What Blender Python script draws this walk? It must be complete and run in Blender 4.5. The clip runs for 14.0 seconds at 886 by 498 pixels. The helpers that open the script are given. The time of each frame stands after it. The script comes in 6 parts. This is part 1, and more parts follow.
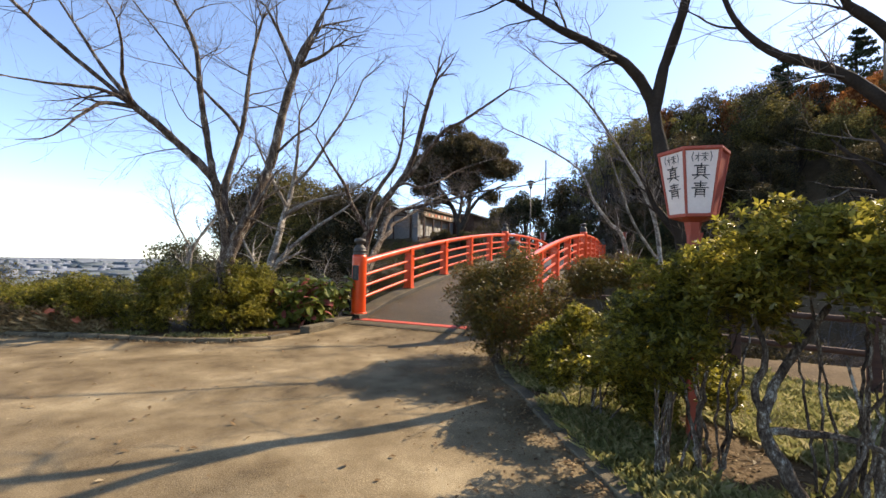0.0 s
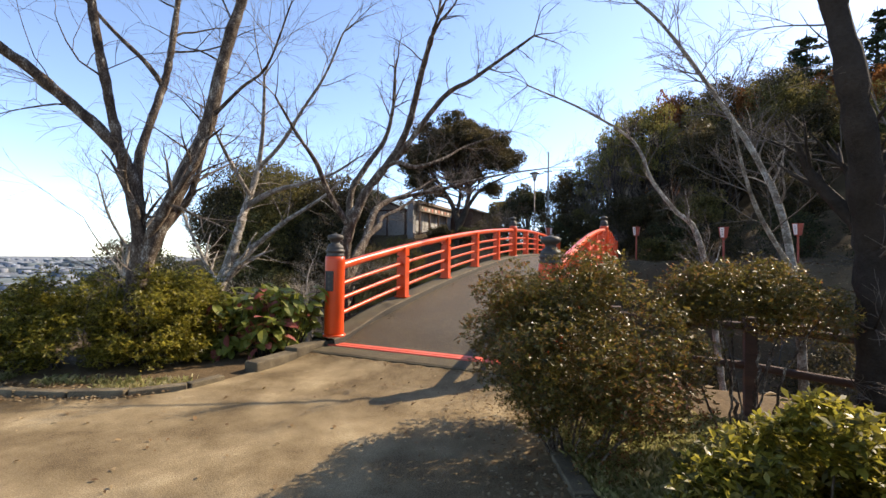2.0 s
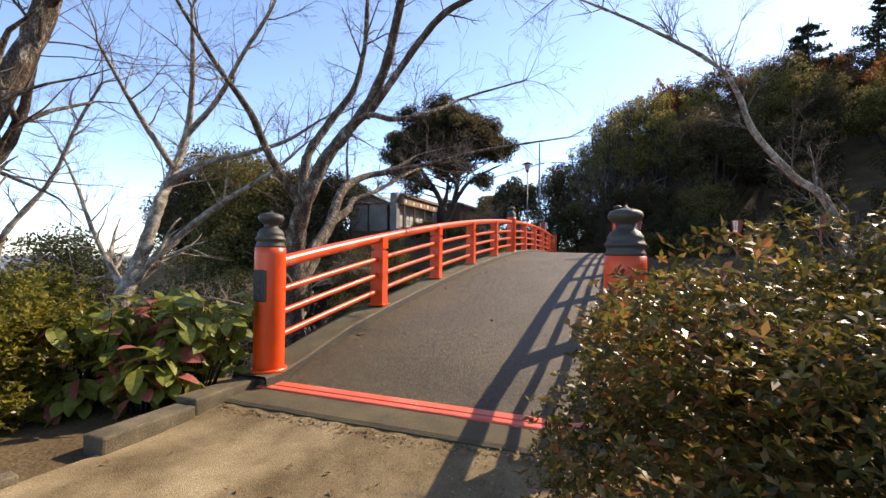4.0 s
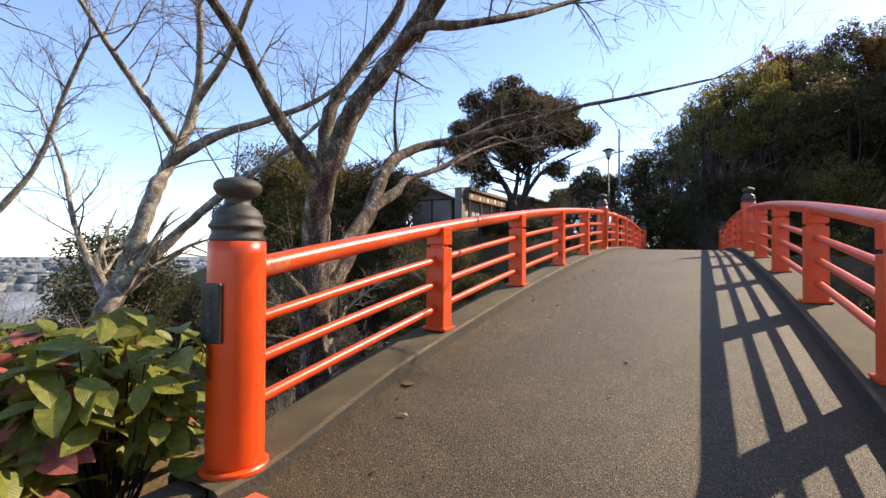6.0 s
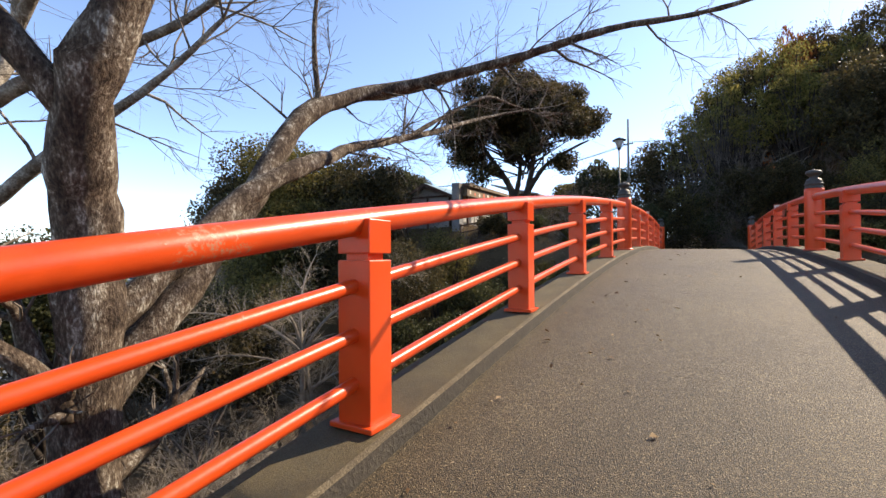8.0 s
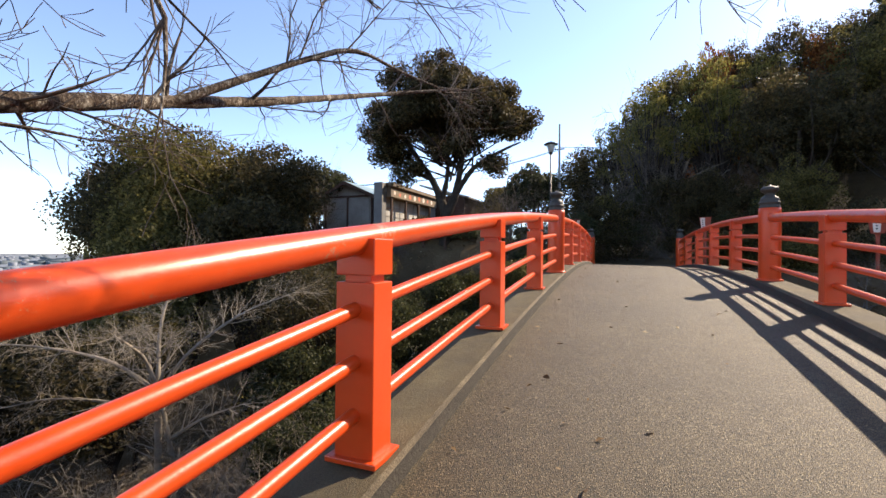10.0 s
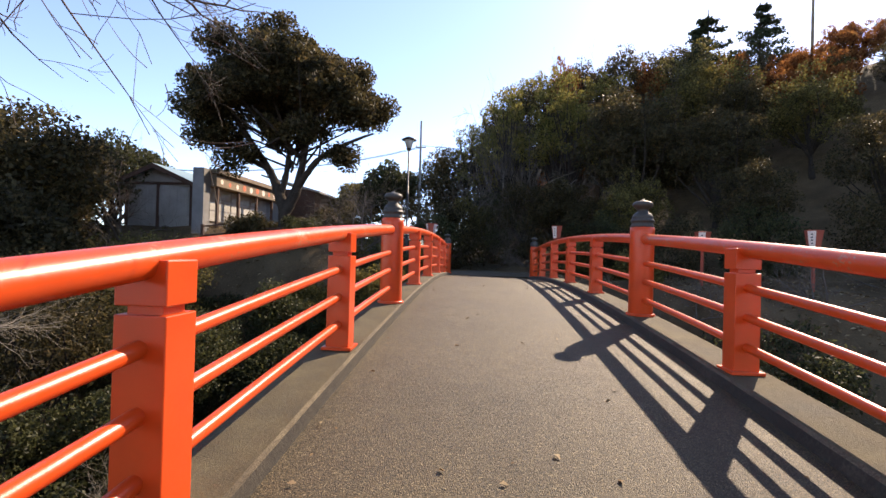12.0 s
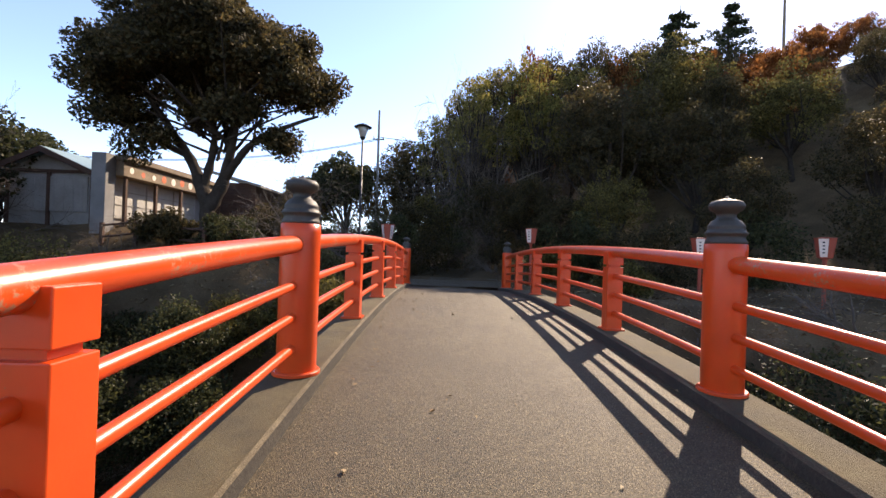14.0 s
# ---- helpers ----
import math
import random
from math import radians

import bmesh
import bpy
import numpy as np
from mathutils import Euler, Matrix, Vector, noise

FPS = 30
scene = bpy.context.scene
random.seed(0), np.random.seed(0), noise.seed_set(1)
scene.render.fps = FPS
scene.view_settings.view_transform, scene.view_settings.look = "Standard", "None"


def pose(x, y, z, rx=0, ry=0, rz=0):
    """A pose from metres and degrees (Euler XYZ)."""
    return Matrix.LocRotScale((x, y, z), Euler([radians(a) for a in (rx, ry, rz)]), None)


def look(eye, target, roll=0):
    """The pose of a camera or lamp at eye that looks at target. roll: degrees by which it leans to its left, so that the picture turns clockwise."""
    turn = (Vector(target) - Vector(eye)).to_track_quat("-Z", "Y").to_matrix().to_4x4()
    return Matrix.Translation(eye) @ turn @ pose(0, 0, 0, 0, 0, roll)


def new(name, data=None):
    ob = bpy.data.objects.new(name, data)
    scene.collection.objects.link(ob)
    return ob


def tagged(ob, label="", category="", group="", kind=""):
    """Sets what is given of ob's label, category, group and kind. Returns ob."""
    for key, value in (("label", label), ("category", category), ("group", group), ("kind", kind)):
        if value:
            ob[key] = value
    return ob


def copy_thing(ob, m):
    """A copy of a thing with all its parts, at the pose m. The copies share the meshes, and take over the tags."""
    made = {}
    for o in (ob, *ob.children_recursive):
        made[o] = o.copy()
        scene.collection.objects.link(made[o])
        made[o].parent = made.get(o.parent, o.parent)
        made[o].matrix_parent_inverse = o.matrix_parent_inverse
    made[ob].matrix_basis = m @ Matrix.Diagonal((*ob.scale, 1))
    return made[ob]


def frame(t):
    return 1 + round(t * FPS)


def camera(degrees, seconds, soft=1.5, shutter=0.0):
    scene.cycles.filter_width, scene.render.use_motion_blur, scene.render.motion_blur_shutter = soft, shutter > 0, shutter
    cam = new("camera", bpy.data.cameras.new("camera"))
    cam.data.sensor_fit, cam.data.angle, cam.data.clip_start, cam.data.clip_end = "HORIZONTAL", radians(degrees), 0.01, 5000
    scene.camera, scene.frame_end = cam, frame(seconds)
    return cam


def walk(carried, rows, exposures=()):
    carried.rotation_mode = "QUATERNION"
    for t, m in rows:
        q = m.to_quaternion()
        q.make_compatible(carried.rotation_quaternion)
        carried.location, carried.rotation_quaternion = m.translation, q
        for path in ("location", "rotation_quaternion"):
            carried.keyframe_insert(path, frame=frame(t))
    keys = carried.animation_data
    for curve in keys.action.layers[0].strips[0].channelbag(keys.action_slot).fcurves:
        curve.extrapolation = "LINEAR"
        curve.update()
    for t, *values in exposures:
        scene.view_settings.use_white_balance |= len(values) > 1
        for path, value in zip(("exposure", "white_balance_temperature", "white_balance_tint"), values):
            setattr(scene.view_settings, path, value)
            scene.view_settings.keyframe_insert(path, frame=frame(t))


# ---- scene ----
cam = camera(89.8, 14.0)
PATH = [
    (0, (4.194, -8.843, 1.285), (3.389, -7.013, 1.336), 1.1),
    (0.5, (3.919, -8.285, 1.272), (3.12, -6.452, 1.327), 0.6),
    (1, (3.575, -7.686, 1.315), (2.772, -5.855, 1.365), 0.8),
    (1.5, (3.274, -7.044, 1.361), (2.482, -5.208, 1.406), 0.8),
    (2, (2.943, -6.414, 1.394), (2.157, -4.575, 1.43), 0.8),
    (2.5, (2.654, -5.765, 1.398), (1.875, -3.923, 1.43), 0.7),
    (3, (2.381, -5.167, 1.4), (1.634, -3.313, 1.428), 0.7),
    (3.2, (2.274, -4.943, 1.384), (1.559, -3.076, 1.413), 0.7),
    (5.3, (0.976, -2.478, 1.267), (0.152, -0.657, 1.299), 0.3),
    (5.5, (0.87, -2.279, 1.283), (-0.047, -0.502, 1.315), 0.4),
    (6, (0.617, -1.768, 1.307), (-0.368, -0.027, 1.329), 0.3),
    (6.5, (0.349, -1.201, 1.315), (-0.672, 0.519, 1.337), 0.1),
    (7, (0.066, -0.634, 1.317), (-0.987, 1.067, 1.334), 0.3),
    (7.2, (-0.008, -0.378, 1.318), (-1.046, 1.331, 1.338), 0.1),
    (9.3, (-0.515, 2.08, 1.708), (-1.423, 3.862, 1.72), 0.3),
    (9.5, (-0.548, 2.335, 1.754), (-1.42, 4.134, 1.769), 0.4),
    (10, (-0.624, 3.007, 1.859), (-1.36, 4.866, 1.877), 0.6),
    (10.2, (-0.633, 3.258, 1.904), (-1.251, 5.16, 1.919), 1.0),
    (10.5, (-0.574, 3.696, 1.981), (-1.101, 5.625, 1.998), 0.7),
    (11, (-0.561, 4.365, 2.072), (-0.831, 6.346, 2.091), 1.1),
    (11.5, (-0.542, 5.087, 2.156), (-0.754, 7.075, 2.174), 1.4),
    (11.9, (-0.543, 5.625, 2.252), (-0.716, 7.617, 2.268), 1.7),
    (12, (-0.533, 5.761, 2.267), (-0.689, 7.755, 2.283), 1.6),
    (12.5, (-0.555, 6.481, 2.35), (-0.701, 8.475, 2.363), 1.7),
    (13, (-0.592, 7.207, 2.419), (-0.69, 9.204, 2.434), 1.8),
    (13.5, (-0.635, 7.917, 2.514), (-0.719, 9.915, 2.527), 1.8),
    (14, (-0.639, 8.628, 2.565), (-0.622, 10.628, 2.58), 1.9),
]
walk(cam, [(t, look(eye, target, roll)) for t, eye, target, roll in PATH], [(0, 1.42, 7150, 13), (5, 1.48, 7150, 13), (9, 1.48, 7150, 13), (12, 1.6, 7350, 18), (14, 1.6, 7350, 18)])

# ---- light ----
SUN = Vector((1.57, 2.2, 1.99)).normalized()
elevation, turn_east = math.asin(SUN.z), math.atan2(SUN.x, SUN.y)
world = bpy.data.worlds.new("world")
scene.world = world
world.use_nodes = True
wn = world.node_tree
sky = wn.nodes.new("ShaderNodeTexSky")
sky.sky_type, sky.sun_disc = "NISHITA", False
sky.sun_elevation, sky.sun_rotation = elevation, turn_east
sky.air_density, sky.dust_density, sky.ozone_density = 0.75, 0.55, 2.2
sky.altitude = 1500
background = wn.nodes["Background"]
background.inputs["Strength"].default_value = 0.15
wn.links.new(sky.outputs["Color"], background.inputs["Color"])
sun = new("sun", bpy.data.lights.new("sun", "SUN"))
sun.data.energy, sun.data.angle, sun.data.color = 3.2, radians(0.53), (1.0, 0.89, 0.73)
sun.matrix_world = look((30, 40, 40), (30 - SUN.x, 40 - SUN.y, 40 - SUN.z))

# ---- materials ----


def material(name):
    m = bpy.data.materials.new(name)
    m.use_nodes = True
    return m, m.node_tree.nodes, m.node_tree.links, m.node_tree.nodes["Principled BSDF"]


def ramp(nodes, stops):
    r = nodes.new("ShaderNodeValToRGB")
    while len(r.color_ramp.elements) < len(stops):
        r.color_ramp.elements.new(0.5)
    for e, (p, c) in zip(r.color_ramp.elements, stops):
        e.position, e.color = p, (*c, 1)
    return r


def noise_node(nodes, links, scale, detail=6, rough=0.6, coords="Object", stretch=None):
    tc = nodes.new("ShaderNodeTexCoord")
    n = nodes.new("ShaderNodeTexNoise")
    n.inputs["Scale"].default_value, n.inputs["Detail"].default_value, n.inputs["Roughness"].default_value = scale, detail, rough
    if stretch:
        mp = nodes.new("ShaderNodeMapping")
        mp.inputs["Scale"].default_value = stretch
        links.new(tc.outputs[coords], mp.inputs["Vector"])
        links.new(mp.outputs["Vector"], n.inputs["Vector"])
    else:
        links.new(tc.outputs[coords], n.inputs["Vector"])
    return n


def surface(name, stops, scale=3.0, fine=60.0, rough=0.7, bump=0.3, metal=0.0, rough_var=0.15, fine_amount=0.35, stretch=None, spec=0.5):
    """Colour from a broad noise, broken up by a fine one that also gives relief."""
    m, nodes, links, b = material(name)
    broad = noise_node(nodes, links, scale, stretch=stretch)
    small = noise_node(nodes, links, fine, 4, 0.7, stretch=stretch)
    mixv = nodes.new("ShaderNodeMix")
    mixv.data_type = "FLOAT"
    mixv.inputs["Factor"].default_value = fine_amount
    links.new(broad.outputs["Fac"], mixv.inputs["A"])
    links.new(small.outputs["Fac"], mixv.inputs["B"])
    r = ramp(nodes, stops)
    links.new(mixv.outputs["Result"], r.inputs["Fac"])
    links.new(r.outputs["Color"], b.inputs["Base Color"])
    mr = nodes.new("ShaderNodeMapRange")
    mr.inputs["To Min"].default_value, mr.inputs["To Max"].default_value = rough - rough_var, min(1, rough + rough_var)
    links.new(broad.outputs["Fac"], mr.inputs["Value"])
    links.new(mr.outputs["Result"], b.inputs["Roughness"])
    b.inputs["Metallic"].default_value = metal
    b.inputs["Specular IOR Level"].default_value = spec
    bp = nodes.new("ShaderNodeBump")
    bp.inputs["Strength"].default_value, bp.inputs["Distance"].default_value = bump, 0.02
    links.new(small.outputs["Fac"], bp.inputs["Height"])
    links.new(bp.outputs["Normal"], b.inputs["Normal"])
    return m


def foliage(name, stops, rough=0.45, through_light=0.35, spec=0.2, mottle=0.0):
    """Leaves: each one its own tone, with light passing through."""
    m, nodes, links, b = material(name)
    g = nodes.new("ShaderNodeNewGeometry")
    broad = noise_node(nodes, links, 1.1, 3)
    add = nodes.new("ShaderNodeMath")
    add.operation = "MULTIPLY_ADD"
    links.new(broad.outputs["Fac"], add.inputs[0])
    add.inputs[1].default_value = 0.9
    half = nodes.new("ShaderNodeMath")
    half.operation = "MULTIPLY_ADD"
    links.new(g.outputs["Random Per Island"], half.inputs[0])
    half.inputs[1].default_value, half.inputs[2].default_value = 0.75, -0.32
    links.new(half.outputs[0], add.inputs[2])
    r = ramp(nodes, stops)
    tone = add
    if mottle:
        spots = noise_node(nodes, links, 22, 5, 0.65)
        tone = nodes.new("ShaderNodeMath")
        tone.operation = "MULTIPLY_ADD"
        links.new(spots.outputs["Fac"], tone.inputs[0])
        tone.inputs[1].default_value = mottle
        shift = nodes.new("ShaderNodeMath")
        shift.operation = "SUBTRACT"
        links.new(add.outputs[0], shift.inputs[0])
        shift.inputs[1].default_value = mottle * 0.5
        links.new(shift.outputs[0], tone.inputs[2])
    links.new(tone.outputs[0], r.inputs["Fac"])
    links.new(r.outputs["Color"], b.inputs["Base Color"])
    b.inputs["Roughness"].default_value = rough + 0.12
    b.inputs["Specular IOR Level"].default_value = spec
    tr = nodes.new("ShaderNodeBsdfTranslucent")
    links.new(r.outputs["Color"], tr.inputs["Color"])
    mx = nodes.new("ShaderNodeMixShader")
    mx.inputs["Fac"].default_value = through_light
    links.new(b.outputs[0], mx.inputs[1])
    links.new(tr.outputs[0], mx.inputs[2])
    links.new(mx.outputs[0], nodes["Material Output"].inputs["Surface"])
    return m


def painted(name, base, worn, rough=0.32, wear=0.62):
    """Gloss paint with faded patches and chips."""
    m, nodes, links, b = material(name)
    broad = noise_node(nodes, links, 2.2, 5)
    chips = noise_node(nodes, links, 38, 8, 0.75)
    r = ramp(nodes, [(0.25, tuple(c * 0.74 for c in base)), (0.75, base)])
    links.new(broad.outputs["Fac"], r.inputs["Fac"])
    mul = nodes.new("ShaderNodeMath")
    mul.operation = "MULTIPLY"
    links.new(broad.outputs["Fac"], mul.inputs[0])
    links.new(chips.outputs["Fac"], mul.inputs[1])
    edge = ramp(nodes, [(wear * 0.55, (0, 0, 0)), (wear * 0.62, (1, 1, 1))])
    links.new(mul.outputs[0], edge.inputs["Fac"])
    mx = nodes.new("ShaderNodeMix")
    mx.data_type = "RGBA"
    links.new(edge.outputs["Color"], mx.inputs["Factor"])
    links.new(r.outputs["Color"], mx.inputs["A"])
    mx.inputs["B"].default_value = (*worn, 1)
    links.new(mx.outputs["Result"], b.inputs["Base Color"])
    mr = nodes.new("ShaderNodeMapRange")
    mr.inputs["To Min"].default_value, mr.inputs["To Max"].default_value = rough - 0.08, rough + 0.16
    links.new(chips.outputs["Fac"], mr.inputs["Value"])
    links.new(mr.outputs["Result"], b.inputs["Roughness"])
    bp = nodes.new("ShaderNodeBump")
    bp.inputs["Strength"].default_value, bp.inputs["Distance"].default_value = 0.12, 0.01
    links.new(chips.outputs["Fac"], bp.inputs["Height"])
    links.new(bp.outputs["Normal"], b.inputs["Normal"])
    return m


def tarmac(name):
    """Old fine-chip surfacing: olive-brown binder, stone chips of every tone, worn and dusty patches."""
    m, nodes, links, b = material(name)
    tc = nodes.new("ShaderNodeTexCoord")
    v = nodes.new("ShaderNodeTexVoronoi")
    v.inputs["Scale"].default_value = 170
    links.new(tc.outputs["Object"], v.inputs["Vector"])
    grit = noise_node(nodes, links, 320, 3, 0.7)
    broad = noise_node(nodes, links, 0.8, 6)
    patchy = noise_node(nodes, links, 6.0, 8, 0.7)
    chip = ramp(nodes, [(0.0, (0.012, 0.009, 0.005)), (0.3, (0.04, 0.031, 0.016)), (0.55, (0.085, 0.066, 0.035)), (0.8, (0.17, 0.135, 0.078)), (1.0, (0.42, 0.35, 0.22))])
    links.new(v.outputs["Color"], chip.inputs["Fac"])
    tone = ramp(nodes, [(0.3, (0.5, 0.45, 0.36)), (0.7, (1.0, 0.92, 0.74))])
    both = nodes.new("ShaderNodeMix")
    both.data_type = "FLOAT"
    both.inputs["Factor"].default_value = 0.35
    links.new(broad.outputs["Fac"], both.inputs["A"])
    links.new(patchy.outputs["Fac"], both.inputs["B"])
    links.new(both.outputs["Result"], tone.inputs["Fac"])
    mul = nodes.new("ShaderNodeMix")
    mul.data_type, mul.blend_type = "RGBA", "MULTIPLY"
    mul.inputs["Factor"].default_value = 1.0
    links.new(chip.outputs["Color"], mul.inputs["A"])
    links.new(tone.outputs["Color"], mul.inputs["B"])
    dm = ramp(nodes, [(0.55, (0, 0, 0)), (0.8, (0.45, 0.45, 0.45))])
    links.new(patchy.outputs["Fac"], dm.inputs["Fac"])
    mx = nodes.new("ShaderNodeMix")
    mx.data_type = "RGBA"
    links.new(dm.outputs["Color"], mx.inputs["Factor"])
    links.new(mul.outputs["Result"], mx.inputs["A"])
    mx.inputs["B"].default_value = (0.12, 0.09, 0.048, 1)
    links.new(mx.outputs["Result"], b.inputs["Base Color"])
    mr = nodes.new("ShaderNodeMapRange")
    mr.inputs["To Min"].default_value, mr.inputs["To Max"].default_value = 0.36, 0.85
    links.new(grit.outputs["Fac"], mr.inputs["Value"])
    links.new(mr.outputs["Result"], b.inputs["Roughness"])
    b.inputs["Specular IOR Level"].default_value = 0.4
    bp = nodes.new("ShaderNodeBump")
    bp.inputs["Strength"].default_value, bp.inputs["Distance"].default_value = 0.9, 0.006
    links.new(v.outputs["Distance"], bp.inputs["Height"])
    fine = nodes.new("ShaderNodeBump")
    fine.inputs["Strength"].default_value, fine.inputs["Distance"].default_value = 0.4, 0.003
    links.new(grit.outputs["Fac"], fine.inputs["Height"])
    links.new(bp.outputs["Normal"], fine.inputs["Normal"])
    links.new(fine.outputs["Normal"], b.inputs["Normal"])
    return m


def veined(m):
    """Ridged side veins on a broad leaf whose midrib runs along y."""
    nodes, links = m.node_tree.nodes, m.node_tree.links
    b = nodes["Principled BSDF"]
    tc = nodes.new("ShaderNodeTexCoord")
    sep = nodes.new("ShaderNodeSeparateXYZ")
    links.new(tc.outputs["Object"], sep.inputs[0])
    last = None
    for op, a, val in (("ABSOLUTE", sep.outputs["X"], 0), ("MULTIPLY", None, -0.9), ("ADD", None, sep.outputs["Y"]), ("MULTIPLY", None, 380.0), ("SINE", None, 0)):
        n = nodes.new("ShaderNodeMath")
        n.operation = op
        links.new(a or last.outputs[0], n.inputs[0])
        if isinstance(val, (int, float)):
            n.inputs[1].default_value = val
        else:
            links.new(val, n.inputs[1])
        last = n
    bp = nodes.new("ShaderNodeBump")
    bp.inputs["Strength"].default_value, bp.inputs["Distance"].default_value = 0.25, 0.002
    links.new(last.outputs[0], bp.inputs["Height"])
    links.new(bp.outputs["Normal"], b.inputs["Normal"])
    return m


RED = painted("vermilion paint", (0.77, 0.075, 0.009), (0.42, 0.17, 0.09), rough=0.3, wear=0.7)
RED_WORN = painted("worn vermilion paint", (0.77, 0.08, 0.011), (0.46, 0.2, 0.11), rough=0.29, wear=0.56)
RED_PINK = painted("faded red paint", (0.75, 0.12, 0.06), (0.5, 0.25, 0.18), rough=0.5, wear=0.56)
LANTERN_RED = painted("lantern red paint", (0.42, 0.075, 0.038), (0.34, 0.18, 0.13), rough=0.55)
BRONZE = surface("dark bronze", [(0.3, (0.034, 0.03, 0.025)), (0.6, (0.07, 0.062, 0.05)), (0.8, (0.15, 0.142, 0.118))], 6, 70, 0.55, 0.2, 0.3)
DECK = tarmac("bridge surfacing")
CONCRETE = surface("weathered concrete", [(0.32, (0.028, 0.02, 0.008)), (0.48, (0.076, 0.056, 0.024)), (0.6, (0.125, 0.096, 0.044)), (0.74, (0.25, 0.205, 0.115))], 1.8, 130, 0.88, 0.6, fine_amount=0.5)
KERB = surface("kerb concrete", [(0.34, (0.03, 0.022, 0.011)), (0.5, (0.1, 0.076, 0.042)), (0.64, (0.21, 0.168, 0.1)), (0.78, (0.34, 0.29, 0.19))], 3.4, 110, 0.88, 0.6, fine_amount=0.55)
KERB_FACE = surface("dark kerb face", [(0.3, (0.016, 0.013, 0.009)), (0.55, (0.045, 0.036, 0.024)), (0.8, (0.12, 0.095, 0.065))], 3.0, 40, 0.9, 0.6, fine_amount=0.5)
SAND = surface("packed sandy earth", [(0.36, (0.07, 0.046, 0.02)), (0.46, (0.165, 0.117, 0.059)), (0.56, (0.26, 0.193, 0.105)), (0.66, (0.42, 0.33, 0.192))], 1.4, 90, 0.92, 0.5, fine_amount=0.42, spec=0.2)
SOIL = surface("leaf litter soil", [(0.3, (0.045, 0.031, 0.017)), (0.5, (0.11, 0.075, 0.04)), (0.72, (0.21, 0.15, 0.085))], 0.8, 26, 0.95, 0.9, fine_amount=0.5, spec=0.1)
# haze of distance is mixed into the base colours of FIELDS, TOWN and WOODS
FIELDS = surface("far plain of fields and roofs, tinted for haze", [(0.3, (0.1, 0.12, 0.15)), (0.5, (0.17, 0.18, 0.18)), (0.6, (0.22, 0.25, 0.29)), (0.72, (0.34, 0.34, 0.34))], 0.011, 0.08, 0.95, 0.0, fine_amount=0.5, spec=0.1)
TOWN = surface("far roofs, paled for haze", [(0.3, (0.15, 0.17, 0.2)), (0.7, (0.24, 0.25, 0.27))], 0.02, 0.2, 0.9, 0.0, spec=0.1)
WOODS = surface("far woods, tinted for haze", [(0.3, (0.07, 0.09, 0.1)), (0.7, (0.13, 0.15, 0.16))], 0.02, 0.3, 0.95, 0.0, spec=0.1)
BARK = surface("cherry bark", [(0.38, (0.026, 0.018, 0.013)), (0.49, (0.09, 0.064, 0.045)), (0.56, (0.19, 0.155, 0.118)), (0.62, (0.46, 0.43, 0.36))], 11, 70, 0.9, 1.0, fine_amount=0.5, stretch=(1, 1, 0.45), spec=0.2)
BARK_PALE = surface("pale lichened bark", [(0.32, (0.05, 0.039, 0.029)), (0.48, (0.2, 0.165, 0.125)), (0.62, (0.5, 0.46, 0.385))], 8.0, 45, 0.9, 1.0, fine_amount=0.45, spec=0.2)
BARK_DARK = surface("dark bark", [(0.3, (0.018, 0.014, 0.011)), (0.7, (0.07, 0.055, 0.043))], 4, 40, 0.95, 1.0, spec=0.1)
TWIG = surface("bare twigs", [(0.3, (0.07, 0.055, 0.045)), (0.7, (0.2, 0.165, 0.135))], 3, 30, 0.9, 0.2, spec=0.2)
TWIG_PALE = surface("pale bare twigs", [(0.3, (0.15, 0.12, 0.09)), (0.7, (0.4, 0.345, 0.27))], 3, 30, 0.9, 0.2, spec=0.2)
WOOD = surface("dark weathered timber", [(0.3, (0.035, 0.016, 0.01)), (0.7, (0.115, 0.058, 0.036))], 3, 40, 0.85, 0.5, stretch=(1, 1, 6))
AZALEA = foliage("azalea leaves", [(0.0, (0.034, 0.031, 0.009)), (0.35, (0.09, 0.079, 0.016)), (0.6, (0.17, 0.135, 0.028)), (0.8, (0.24, 0.13, 0.038)), (1.0, (0.3, 0.09, 0.04))], 0.26, 0.5, 0.42)
AZALEA_BRIGHT = foliage("bright azalea leaves", [(0.0, (0.05, 0.045, 0.01)), (0.35, (0.14, 0.128, 0.02)), (0.7, (0.3, 0.262, 0.038)), (1.0, (0.42, 0.33, 0.065))], 0.24, 0.6, 0.5)
EVERGREEN = foliage("dark evergreen leaves", [(0.0, (0.02, 0.022, 0.011)), (0.4, (0.045, 0.05, 0.021)), (0.75, (0.08, 0.083, 0.032)), (1.0, (0.12, 0.112, 0.045))], 0.4, 0.46)
BROWN_EVERGREEN = foliage("brown-tinged evergreen leaves", [(0.0, (0.022, 0.019, 0.01)), (0.4, (0.054, 0.046, 0.02)), (0.75, (0.105, 0.082, 0.034)), (1.0, (0.16, 0.11, 0.05))], 0.42, 0.5)
MOSSY = foliage("olive evergreen leaves", [(0.0, (0.036, 0.033, 0.011)), (0.4, (0.095, 0.082, 0.024)), (0.75, (0.19, 0.158, 0.046)), (1.0, (0.28, 0.215, 0.075))], 0.5, 0.48)
AUTUMN = foliage("rust autumn leaves", [(0.0, (0.09, 0.032, 0.013)), (0.4, (0.2, 0.075, 0.024)), (0.75, (0.31, 0.125, 0.036)), (1.0, (0.36, 0.19, 0.06))], 0.6, 0.6)
